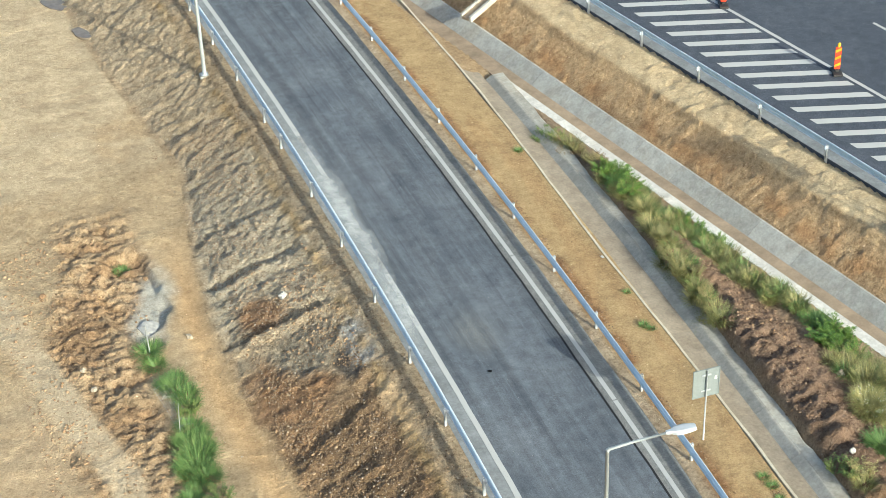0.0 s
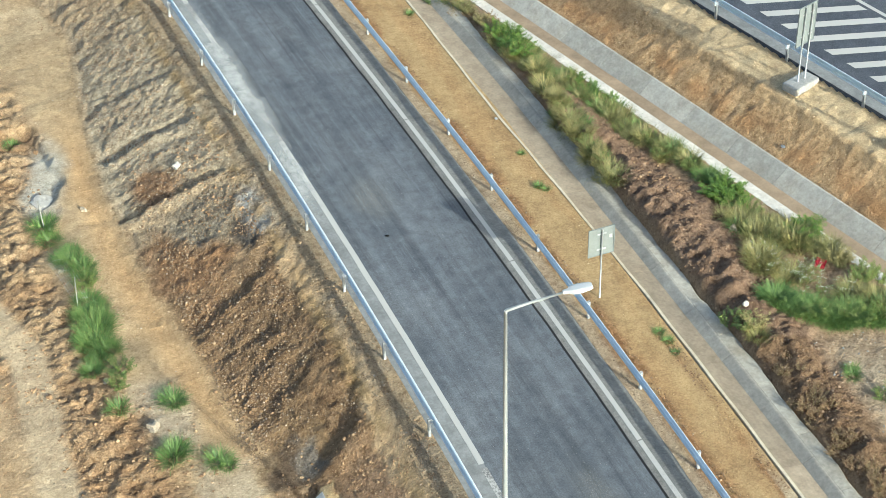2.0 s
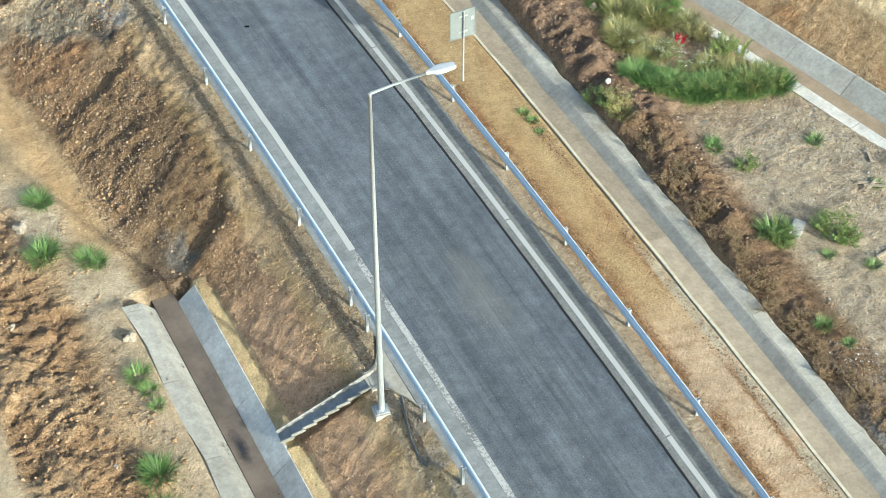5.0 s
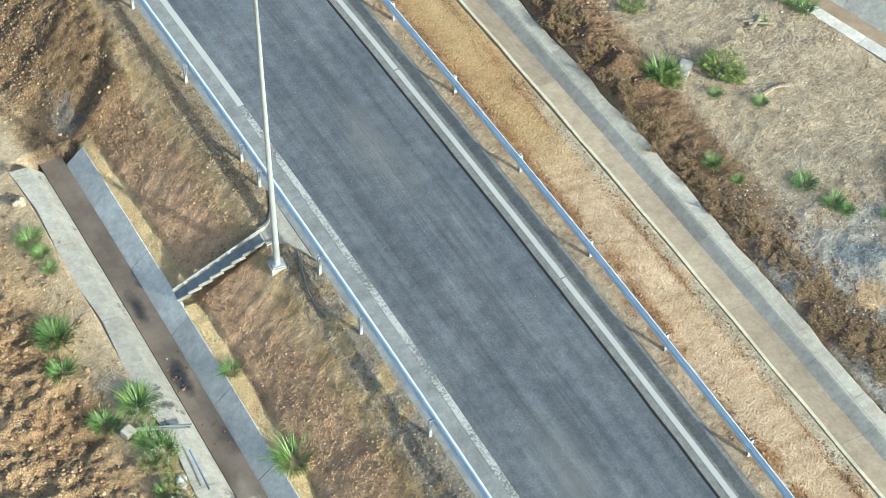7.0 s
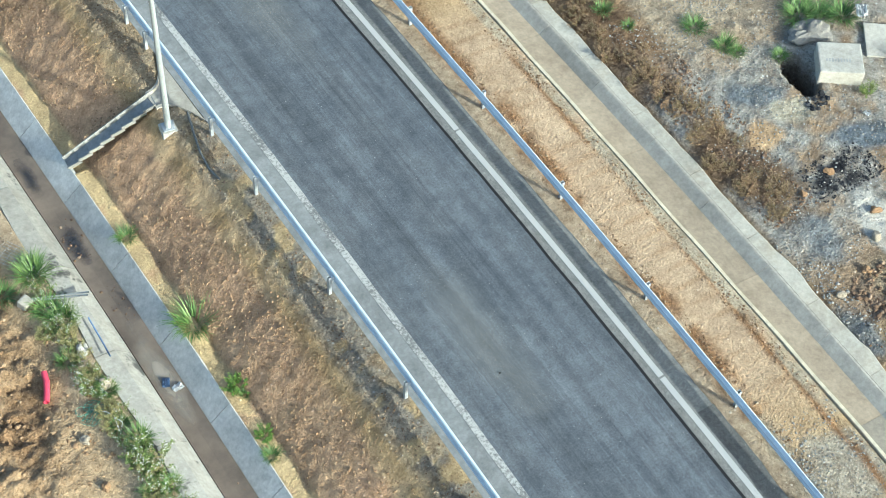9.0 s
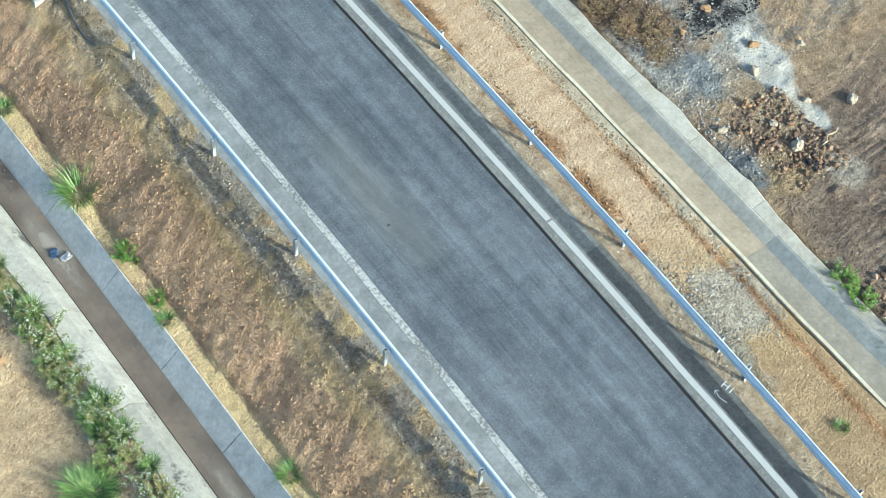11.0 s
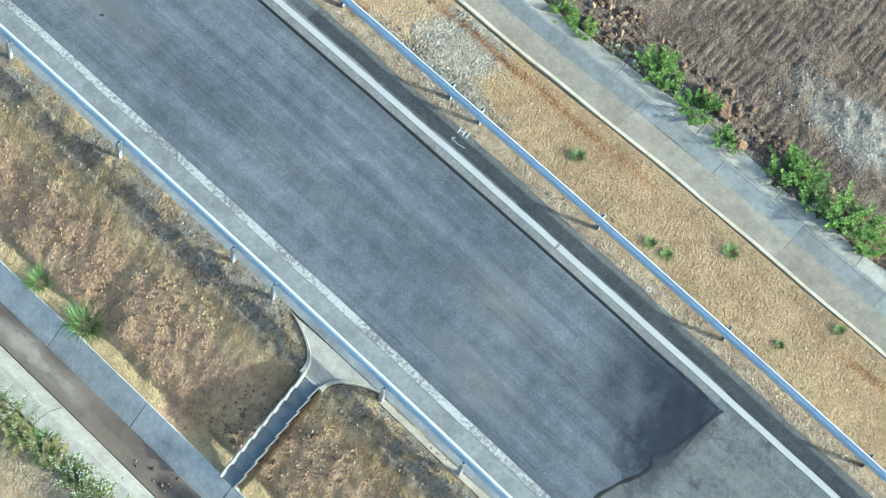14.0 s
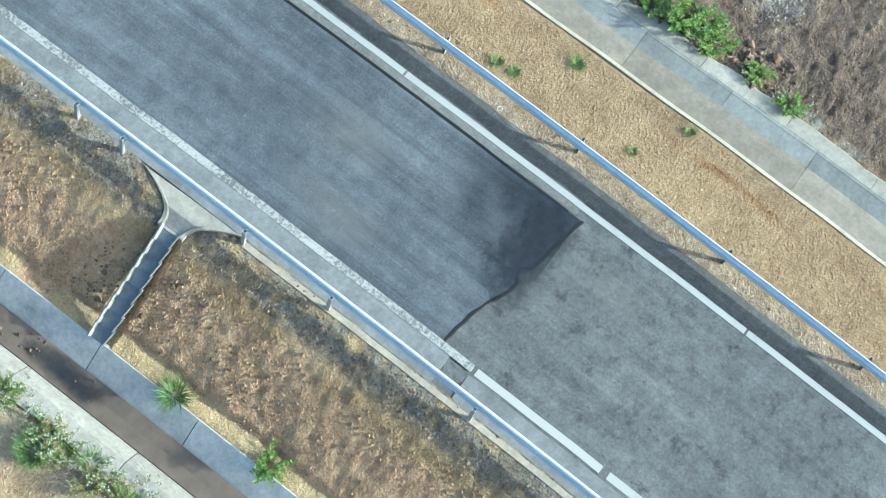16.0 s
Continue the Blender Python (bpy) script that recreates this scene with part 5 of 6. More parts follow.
def scatter(name, material_, boxes, label, category):
    """Loose lumps strewn over stretches of ground: boxes of (u0, u1, y0, y1, count, smallest, largest)."""
    vs, fs, base = [], [], 0
    for u0, u1, y0, y1, count, small, large, *level in boxes:
        us, ys = RNG.uniform(u0, u1, count * 2), RNG.uniform(y0, y1, count * 2)
        keep = fbm(us, ys, 1.6, 3, 55) + RNG.uniform(-0.5, 0.5, count * 2) > 0
        for u, y in list(zip(us[keep], ys[keep]))[:count]:
            x = u + float(axis(y))
            r = small * (large / small) ** (RNG.random() ** 2.2)
            v = ICO_V * RNG.uniform(0.7, 1.15, (len(ICO_V), 1)) * np.array((1, RNG.uniform(0.6, 1.0), RNG.uniform(0.45, 0.8))) * r
            a = RNG.uniform(0, 6.28)
            c, s = math.cos(a), math.sin(a)
            v = np.stack((v[:, 0] * c - v[:, 1] * s, v[:, 0] * s + v[:, 1] * c, v[:, 2]), -1)
            vs.append(v + np.array((x, y, (level[0] if level else ground_z(x, y)) + 0.2 * r)))
            fs.append(ICO_F + base)
            base += len(ICO_V)
    V, F = np.concatenate(vs), np.concatenate(fs)
    me = bpy.data.meshes.new(name)
    me.from_pydata(V.tolist(), [], F.tolist())
    me.materials.append(material_)
    tagged(new(name, me), label, category, kind="stuff")


scatter("loose_pebbles", PEBBLES, [(-12.0, -8.2, 14, 32, 5200, 0.012, 0.055), (-10.4, -8.1, -40, 3, 500, 0.010, 0.03), (-8.2, -7.2, -40, 40, 1800, 0.012, 0.05),
                                   (-22, -12.5, 2, 40, 500, 0.012, 0.045), (-0.3, 0.6, -45, 40, 700, 0.015, 0.05)], "loose pale pebbles strewn over the earth slope", "pebbles")
scatter("rusty_pebbles", RUSTY_PEBBLES, [(-12.2, -8.6, 3, 14, 7000, 0.014, 0.06), (-12.2, -8.3, 3, 14, 6000, 0.008, 0.028)], "rust-brown pebbles covering the earth slope", "pebbles")
scatter("earth_clods", CLODS, [(-20.5, -15.0, 8, 28, 3200, 0.015, 0.085), (-18, -13.4, -16, 8, 3200, 0.015, 0.09), (-12.4, -8.4, 0, 22, 1500, 0.02, 0.09), (-10.1, -8.2, -40, 2, 6500, 0.012, 0.055), (-12.0, -8.6, 14, 34, 4000, 0.012, 0.05),
                               (5, 9, 6, 24, 300, 0.03, 0.1)], "ochre earth clods of all sizes", "earth clods")
scatter("soil_crumbs", CRUMBS, [(0.1, 0.62, -26, 30, 4200, 0.010, 0.05), (1.75, 2.2, -26, 2, 2400, 0.010, 0.045), (-8.1, -7.0, -42, 34, 3500, 0.010, 0.045)], "brown soil crumbs along the sand verge", "soil crumbs")
scatter("dark_clods", DARK_CLODS, [(4.0, 6.6, -4, 16, 2600, 0.015, 0.075), (4.1, 5.4, -14, -3, 900, 0.015, 0.07), (4.2, 10, -42, -22, 900, 0.012, 0.05), (4.2, 5.6, -40, -28, 500, 0.04, 0.16), (4.9, 6.9, -25, -22, 900, 0.02, 0.11), (4.4, 6.2, -19.5, -13, 1500, 0.015, 0.07), (-10.0, -8.6, -32.5, -28.8, 120, 0.03, 0.10), (-11.9, -11.3, -9.2, -7.4, 60, 0.01, 0.07, -2.14), (-11.8, -11.3, -11.6, -10.2, 50, 0.01, 0.06, -2.14), (-11.9, -11.3, -30.8, -27, 60, 0.01, 0.06, -2.14), (-11.9, -11.3, -24, 0, 60, 0.008, 0.03, -2.14)], "dark brown dug earth clods", "earth clods")
scatter("gravel", GRAVEL, [(4.6, 10.5, -21.5, -11, 6500, 0.010, 0.045), (6.0, 11.5, -11, 0, 900, 0.015, 0.06), (0.1, 2.2, -28, -24.5, 700, 0.015, 0.05), (6.2, 7.8, -39, -33, 500, 0.015, 0.05), (4.0, 5.0, -24, -20, 500, 0.012, 0.06)], "grey crushed gravel", "gravel")
scatter("bitumen_lumps", BITUMEN, [(5.8, 6.3, -24.8, -24.2, 70, 0.03, 0.11), (6.2, 8.6, -19.6, -18.2, 1100, 0.010, 0.055), (8.2, 8.9, -16.8, -16.2, 60, 0.03, 0.13)], "black broken bitumen lumps on gravel", "rubble")


ROCK = plain("grey_rock", (0.22, 0.21, 0.19), 0.9, vary=0.35, scale=4, bump=0.6, bump_scale=14)


def boulder(x, y, sx, sy, sz, turn, material_, label, seed):
    bm = bmesh.new()
    bmesh.ops.create_icosphere(bm, subdivisions=4, radius=0.5)
    for v in bm.verts:
        n = noise.noise(v.co * 2.0 + Vector((seed * 3.1, 0, 0))) * 0.75 + (0.5 - abs(noise.noise(v.co * 4.2 + Vector((0, seed, 0))))) * 0.32 + noise.noise(v.co * 13) * 0.09
        v.co = v.co * (1 + n)
        v.co.z = max(v.co.z, -0.3)
    ob = new("stone", mesh_of("stone", bm, material_))
    ob.matrix_basis = Matrix.Translation((x, y, ground_z(x, y) + sz * 0.18)) @ Matrix.Rotation(turn, 4, "Z") @ Matrix.Diagonal((sx, sy, sz, 1))
    tagged(ob, label, "stone", group="stones")


WHITE_STONE = plain("white_stone", (0.50, 0.48, 0.43), 0.9, vary=0.25, scale=4, bump=0.4)
boulder(-10.62, 19.0, 0.30, 0.24, 0.26, 0.4, WHITE_STONE, "white stone lying on the stony slope", 1)
boulder(-15.82, 20.1, 0.62, 0.95, 0.18, 0.1, WHITE_STONE, "large chalky white stone in the shallow pit", 2)
boulder(-14.86, 5.96, 0.36, 0.32, 0.3, 0.9, STONE, "pale rounded stone on bare earth", 3)
boulder(-13.16, -0.42, 0.36, 0.30, 0.3, 0.2, STONE, "pale rounded stone beside the drain", 4)
boulder(-12.98, -12.1, 0.34, 0.30, 0.3, 1.2, WHITE_STONE, "white stone on the drain's edge", 5)
boulder(-12.9, -13.4, 0.36, 0.32, 0.3, 2.0, STONE, "pale stone on the drain's edge", 6)
boulder(10.15, -14.35, 1.25, 0.8, 0.5, -0.2, ROCK, "big grey broken rock beside the concrete box", 7)
boulder(4.76, -32.5, 0.42, 0.36, 0.4, 0.3, DARK_CLODS, "brown earth lump beside the ditch", 8)
boulder(4.25, -33.35, 0.36, 0.36, 0.36, 1.3, CLODS, "brown earth lump among the weeds", 9)
boulder(4.72, -31.9, 0.5, 0.34, 0.36, 0.8, DARK_CLODS, "dark earth lump beside the ditch", 10)
boulder(6.75, 6.2, 0.34, 0.26, 0.3, 0.8, STONE, "pale stone on the dark earth heap", 11)
boulder(4.9, 1.9, 0.24, 0.18, 0.14, 0.5, WHITE_STONE, "white stone at the foot of the dark heap", 12)
boulder(6.05, -23.8, 0.3, 0.26, 0.3, 0.5, STONE, "pale stone on churned earth", 13)
for k in range(26):
    yy = RNG.uniform(-24, -17) if k < 10 else RNG.uniform(-20, 24)
    uu = RNG.uniform(4.6, 8.5) if k < 10 else RNG.uniform(-19, -13.5)
    xx = uu + float(axis(yy))
    sz = RNG.uniform(0.14, 0.30)
    boulder(xx, yy, sz, sz * RNG.uniform(0.7, 1), sz * 0.8, RNG.uniform(0, 6), STONE if k % 3 else CLODS, "fist-sized stone on loose earth", 20 + k)

# ---------------------------------------------------------------- loose things on the site
PINK_PIPE = plain("red_plastic", (0.62, 0.06, 0.11), 0.4, vary=0.1)
GREY_PIPE = plain("grey_pipe", (0.42, 0.43, 0.43), 0.5, 0.3, 0.1)
BLUE_ROD = plain("blue_rod", (0.10, 0.17, 0.32), 0.5, vary=0.15)
HOSE = plain("grey_hose", (0.16, 0.16, 0.155), 0.6, vary=0.2)
WOOD = plain("weathered_wood", (0.40, 0.33, 0.24), 0.85, vary=0.3, scale=12)
RAG = plain("red_cloth", (0.55, 0.03, 0.06), 0.8)
LITTER = plain("white_plastic", (0.72, 0.74, 0.76), 0.5, vary=0.1)
NETTING = plain("green_netting", (0.10, 0.26, 0.19), 0.8)


def rod(name, points, radius, material_, label, category, lift=0.0, sides=8):
    pts = [(x, y, ground_z(x, y) + radius + lift + z) for x, y, z in points]
    bm = bmesh.new()
    add_tube(bm, pts, [radius] * len(pts), sides)
    return tagged(new(name, mesh_of(name, bm, material_)), label, category)


pipe_pts = [(-14.15, -12.2, 0.07), (-14.22, -12.5, 0.05), (-14.36, -12.8, 0.03), (-14.5, -13.05, 0.02)]
bm = bmesh.new()
zz = max(ground_z(p[0], p[1]) for p in pipe_pts)
for rad in (0.085, 0.07):
    add_tube(bm, [(x, y, zz + 0.09 + h) for x, y, h in pipe_pts], [rad] * 4, 14, caps=False)
tagged(new("pipe", mesh_of("pipe", bm, PINK_PIPE)), "short bent red plastic pipe lying on bare earth", "pipe")


def marker_post():
    """A block of concrete with two thin pipes, fallen beside the drain."""
    z0 = ground_z(-13.6, -9.9)
    thing = empty("fallen_post", -13.6, -9.9, z0)
    tagged(thing, "fallen fence post with concrete foot beside the drain", "fence post")
    bm = bmesh.new()
    add_box(bm, (0.36, 0.32, 0.26), pose(0, 0, 0.08, 8, 5, 25), 0.05)
    part("foot", bm, MORTAR, thing, "rough tan concrete foot")
    for o in (0.0, 0.07):
        bm = bmesh.new()
        add_tube(bm, [(0.12, -0.03 + o, 0.12), (1.55 + o, -0.75 + o, 0.22)], [0.026, 0.026], 8)
        part("pipe", bm, GREY_PIPE, thing)


marker_post()
bm = bmesh.new()
add_tube(bm, [(-12.38, -11.3, -1.50), (-12.42, -12.3, -1.48), (-12.45, -12.75, -1.47)], [0.022] * 3, 8)
tagged(new("rod", mesh_of("rod", bm, BLUE_ROD)), "thin blue steel rod lying on the drain's concrete edge", "steel rod")
for x, y, lean in ((-15.9, 13.2, 0.1), (-16.1, 18.3, -0.05)):
    bm = bmesh.new()
    z0 = ground_z(x, y)
    add_tube(bm, [(x, y, z0 - 0.3), (x + lean, y + 0.15, z0 + 1.25)], [0.022, 0.02], 8)
    tagged(new("stake", mesh_of("stake", bm, GREY_PIPE)), "thin grey fence stake standing among tall grass", "stake", group="stakes")
rod("hose", [(-7.05, -6.65, 0.0), (-7.0, -7.1, 0), (-7.18, -7.7, 0), (-7.35, -8.3, 0), (-7.5, -8.9, 0), (-7.55, -9.5, 0), (-7.48, -9.95, 0)], 0.035, HOSE, "grey corrugated hose trailing from the gutter", "hose")
rod("wire", [(-13.6, -13.9, 0.05), (-13.3, -14.2, 0.06), (-13.1, -14.7, 0.05), (-13.3, -15.0, 0.06), (-13.2, -14.4, 0.06)], 0.018, LITTER, "pale loop of plastic tube on the ground", "tube")
bm = bmesh.new()
for k in range(16):
    cx, cy = -13.55 + 0.25 * math.sin(k * 2.4), -14.0 + 0.22 * math.cos(k * 1.7)
    add_tube(bm, [(cx + 0.22 * math.cos(a + k), cy + 0.16 * math.sin(a + k * 0.6), ground_z(cx, cy) + 0.04 + 0.02 * (k % 4)) for a in np.linspace(0, 4.5, 9)], [0.008] * 9, 5)
tagged(new("netting", mesh_of("netting", bm, NETTING)), "crumpled green plastic netting in the weeds", "netting")


def crumple(name, x, y, z, size, material_, label, category, seed):
    bm = bmesh.new()
    n = 9
    g = [[bm.verts.new((size * (i / (n - 1) - 0.5) + 0.1 * size * noise.noise((i * 0.7, j * 0.7, seed)), size * 0.7 * (j / (n - 1) - 0.5),
                        0.35 * size * abs(noise.noise((i * 0.5, j * 0.5, seed + 3))) + 0.02)) for j in range(n)] for i in range(n)]
    for i in range(n - 1):
        for j in range(n - 1):
            bm.faces.new((g[i][j], g[i + 1][j], g[i + 1][j + 1], g[i][j + 1]))
    bmesh.ops.solidify(bm, geom=bm.faces[:], thickness=0.006)
    ob = new(name, mesh_of(name, bm, material_))
    ob.matrix_basis = pose(x, y, z, 0, 0, seed * 47)
    return tagged(ob, label, category)


crumple("rag", 8.66, 3.35, ground_z(8.66, 3.35) + 0.1, 0.55, RAG, "crumpled red cloth lying in the weeds", "rag", 1)
for x, y, s, k in ((1.66, 16.25, 0.16, 2), (8.0, 0.4, 0.2, 3), (-11.25, -14.2, 0.3, 4), (9.6, -17.7, 0.2, 6), (8.7, 1.2, 0.18, 7), (10.6, 10.2, 0.3, 8), (11.3, 10.6, 0.2, 13)):
    crumple("litter", x, y, (ground_z(x, y) if x > -11 else -2.12) + 0.02, s, LITTER, "scrap of white plastic litter on the ground", "litter", k)
crumple("litter", -11.45, -13.9, -2.11, 0.3, BLUE_ROD, "scrap of blue plastic litter in the drain", "litter", 9)
crumple("litter", -4.86, 10.68, 0.004, 0.15, SEAM, "black scrap lying on the asphalt", "litter", 11)
crumple("litter", -4.50, -19.45, 0.004, 0.07, SEAM, "black scrap lying on the asphalt", "litter", 12)
crumple("plastic_bag", 12.05, -14.6, ground_z(12.05, -14.6) + 0.25, 0.5, LITTER, "torn white plastic bag caught on the slab", "plastic bag", 5)


def bottle(x, y, turn):
    bm = bmesh.new()
    add_tube(bm, [(0, 0, 0), (0.01, 0, 0), (0.19, 0, 0), (0.24, 0, 0), (0.25, 0, 0), (0.28, 0, 0)], [0.035, 0.048, 0.048, 0.022, 0.018, 0.018], 12)
    ob = new("bottle", mesh_of("bottle", bm, LITTER))
    ob.matrix_basis = Matrix.Translation((x, y, ground_z(x, y) + 0.06)) @ Matrix.Rotation(turn, 4, "Z")
    tagged(ob, "pale plastic bottle lying on gravel", "bottle")


bottle(6.05, -23.85, 0.9)
rod("root", [(6.55, -24.2, 0.0), (6.8, -24.2, 0.06), (6.95, -24.05, 0.05), (7.2, -24.12, 0.08), (7.4, -24.02, 0.02)], 0.02, WOOD, "pale bare root lying on churned earth", "root")


def concrete_box():
    z0 = ground_z(9.9, -16.0)
    thing = empty("concrete_box", 10.05, -15.88, z0)
    thing.rotation_euler = (0, 0, radians(-35))
    tagged(thing, "pale concrete block beside a dark open pit", "concrete block")
    bm = bmesh.new()
    add_box(bm, (1.32, 1.2, 0.62), pose(0, 0, 0.2), 0.045)
    part("block", bm, CONCRETE, thing)
    for k in range(9):
        bm = bmesh.new()
        add_box(bm, (0.05, 0.10 + 0.03 * (k % 3), 0.006), pose(-0.42 + 0.085 * k, -0.12, 0.512))
        part("mark", bm, GREY_CONCRETE, thing, "faint bar scratched into the concrete")


concrete_box()

def slab(x, y, sx, sy, sz, turn, label, material_=None):
    bm = bmesh.new()
    add_box(bm, (sx, sy, sz), None, 0.02)
    ob = new("concrete_slab", mesh_of("concrete_slab", bm, material_ or CONCRETE))
    ob.matrix_basis = pose(x, y, ground_z(x, y) + sz * 0.3, 3, 2, turn)
    tagged(ob, label, "concrete slab", group="concrete slabs")


slab(11.95, -15.75, 1.1, 1.3, 0.10, -35, "flat pale concrete slab with hatch joint")
slab(7.05, -6.5, 0.75, 0.4, 0.16, 40, "pale concrete slab half hidden in weeds")
for k, (x, y, ln, tn) in enumerate(((10.45, -5.75, 1.0, -22), (10.5, -5.95, 0.9, -26), (10.35, -5.85, 0.8, 30), (11.1, -4.7, 0.5, 70), (8.9, -8.6, 0.7, 12), (9.4, -8.7, 0.5, -20))):
    bm = bmesh.new()
    add_box(bm, (ln, 0.09, 0.035), None, 0.004)
    ob = new("plank", mesh_of("plank", bm, WOOD))
    ob.matrix_basis = pose(x, y, ground_z(x, y) + 0.05 + 0.03 * (k % 3), 0, 3, tn)
    tagged(ob, "short weathered wooden plank on pale earth", "plank", group="planks")

WATER, wnodes, wlinks, wbsdf = material("puddle_water")
wlinks.new(ramp_node(wnodes, wlinks, noise_node(wnodes, wlinks, 3, 4), [(0.3, (0.13, 0.105, 0.08)), (0.7, (0.21, 0.17, 0.13))]), wbsdf.inputs["Base Color"])
wbsdf.inputs["Roughness"].default_value = 0.2


def puddle(x, y, rx, ry, turn, seed):
    bm = bmesh.new()
    pts = []
    for k in range(28):
        a = k * 2 * math.pi / 28
        r = 1 + 0.35 * noise.noise((math.cos(a) * 1.5, math.sin(a) * 1.5, seed))
        px, py = rx * r * math.cos(a), ry * r * math.sin(a)
        pts.append((x + px * math.cos(turn) - py * math.sin(turn), y + px * math.sin(turn) + py * math.cos(turn)))
    z = max(ground_z(*p) for p in pts) * 0.5 + 0.5 * ground_z(x, y) + 0.015
    add_loft(bm, [[(a, b, z - 0.15) for a, b in pts], [(a, b, z) for a, b in pts]])
    tagged(new("puddle", mesh_of("puddle", bm, WATER)), "small muddy rain puddle on bare earth", "puddle", group="puddles", kind="structure")


puddle(-14.84, 46.4, 0.35, 0.75, 0.4, 1.0)
puddle(-15.8, 50.4, 0.45, 1.1, 0.5, 4.0)


def wire_mesh(x, y, turn, wide, deep):
    thing = empty("wire_mesh", x, y, ground_z(x, y) + 0.05)
    thing.rotation_euler = (0.06, 0.05, turn)
    tagged(thing, "sagging grey wire mesh lying over weeds", "wire mesh", group="wire meshes")
    for k in range(8):
        f = k / 7 - 0.5
        for a, b in (((f * wide, -deep / 2), (f * wide + 0.05, deep / 2)), ((-wide / 2, f * deep), (wide / 2, f * deep + 0.04))):
            bm = bmesh.new()
            add_tube(bm, [(a[0], a[1], 0.05), ((a[0] + b[0]) / 2, (a[1] + b[1]) / 2, 0.14), (b[0], b[1], 0.03)], [0.006] * 3, 5)
            part("wire", bm, GREY_PIPE, thing)


wire_mesh(-13.15, -8.6, 0.5, 0.7, 1.4)
wire_mesh(-15.9, 14.6, 0.2, 0.6, 2.4)

# ---------------------------------------------------------------- plants
GRASS = leaf_material("grass_blades", (0.055, 0.125, 0.03), (0.21, 0.32, 0.10))
REED = leaf_material("reed_blades", (0.12, 0.135, 0.045), (0.38, 0.34, 0.15))
DRY_GRASS = leaf_material("dry_blades", (0.20, 0.18, 0.07), (0.44, 0.39, 0.19))
SHRUB = leaf_material("shrub_leaves", (0.08, 0.13, 0.03), (0.25, 0.31, 0.095))
RUSTY = leaf_material("withered_leaves", (0.12, 0.07, 0.038), (0.37, 0.26, 0.16))
BRIGHT = leaf_material("bright_leaves", (0.06, 0.14, 0.02), (0.20, 0.31, 0.06))
STEM = leaf_material("weed_stems", (0.12, 0.11, 0.04), (0.24, 0.19, 0.08))
FLOWER = plain("white_petals", (0.78, 0.77, 0.70), 0.7, vary=0.08)


def add_blade(bm, base, way, length, width, droop):
    """A tapered, arching blade of three pieces."""
    side = Vector((-way.y, way.x, 0)).normalized() * width
    p, rows = Vector(base), []
    up = Vector((0, 0, 1))
    for k, wd in enumerate((1.0, 0.85, 0.5, 0.06)):
        rows.append((bm.verts.new(p - side * wd), bm.verts.new(p + side * wd)))
        f = (k + 1) / 4
        p = p + (way * (0.25 + droop * f) + up * (0.95 - droop * 1.1 * f)).normalized() * length / 3
    for a, b in zip(rows, rows[1:]):
        bm.faces.new((a[0], a[1], b[1], b[0]))


def grass_mesh(name, blades, height, spread, material_, rnd):
    bm = bmesh.new()
    for _ in range(blades):
        a, r = rnd.uniform(0, 6.283), spread * math.sqrt(rnd.random())
        out = a + rnd.uniform(-0.7, 0.7)
        add_blade(bm, (r * math.cos(a), r * math.sin(a), -0.03), Vector((math.cos(out), math.sin(out), 0)), height * rnd.uniform(0.55, 1.15), rnd.uniform(0.006, 0.014), rnd.uniform(0.3, 1.35))
    return mesh_of(name, bm, material_)


def add_leaf(bm, p, way, size):
    side = Vector((-way.y, way.x, 0))
    side = (side.normalized() if side.length > 1e-3 else Vector((1, 0, 0))) * size * 0.36
    tip, mid = p + way * size, p + way * size * 0.45 - Vector((0, 0, size * 0.06))
    a, b, c, d = bm.verts.new(p), bm.verts.new(mid + side), bm.verts.new(tip), bm.verts.new(mid - side)
    bm.faces.new((a, b, c))
    bm.faces.new((a, c, d))


def shrub_meshes(stems, height, spread, leaves, size, leaf_mat, rnd, flowers=0):
    st, lv, fl = bmesh.new(), bmesh.new(), bmesh.new()
    for _ in range(stems):
        a, r = rnd.uniform(0, 6.283), spread * 0.45 * math.sqrt(rnd.random())
        h = height * rnd.uniform(0.5, 1.1)
        lean = spread * rnd.uniform(0.2, 0.75)
        p0 = Vector((r * math.cos(a), r * math.sin(a), -0.03))
        p2 = p0 + Vector((lean * math.cos(a), lean * math.sin(a), h))
        p1 = (p0 + p2) / 2 + Vector((0, 0, h * 0.12))
        add_tube(st, [tuple(p0), tuple(p1), tuple(p2)], [0.008, 0.006, 0.002], 4, caps=False)
        for _ in range(leaves):
            f = rnd.uniform(0.15, 1.0)
            q = p0.lerp(p1, f * 2) if f < 0.5 else p1.lerp(p2, f * 2 - 1)
            b = rnd.uniform(0, 6.283)
            way = Vector((math.cos(b), math.sin(b), rnd.uniform(-0.15, 0.7))).normalized()
            add_leaf(lv, q + way * rnd.uniform(0, 0.05), way, size * rnd.uniform(0.6, 1.25))
        for _ in range(flowers):
            q = p1.lerp(p2, rnd.uniform(0.3, 1.0)) + Vector((rnd.uniform(-0.06, 0.06), rnd.uniform(-0.06, 0.06), 0.03))
            for k in range(4):
                b = k * 1.57 + rnd.random()
                add_leaf(fl, q, Vector((math.cos(b), math.sin(b), 0.35)).normalized(), 0.017)
    return st, lv, fl


RND = random.Random(5)


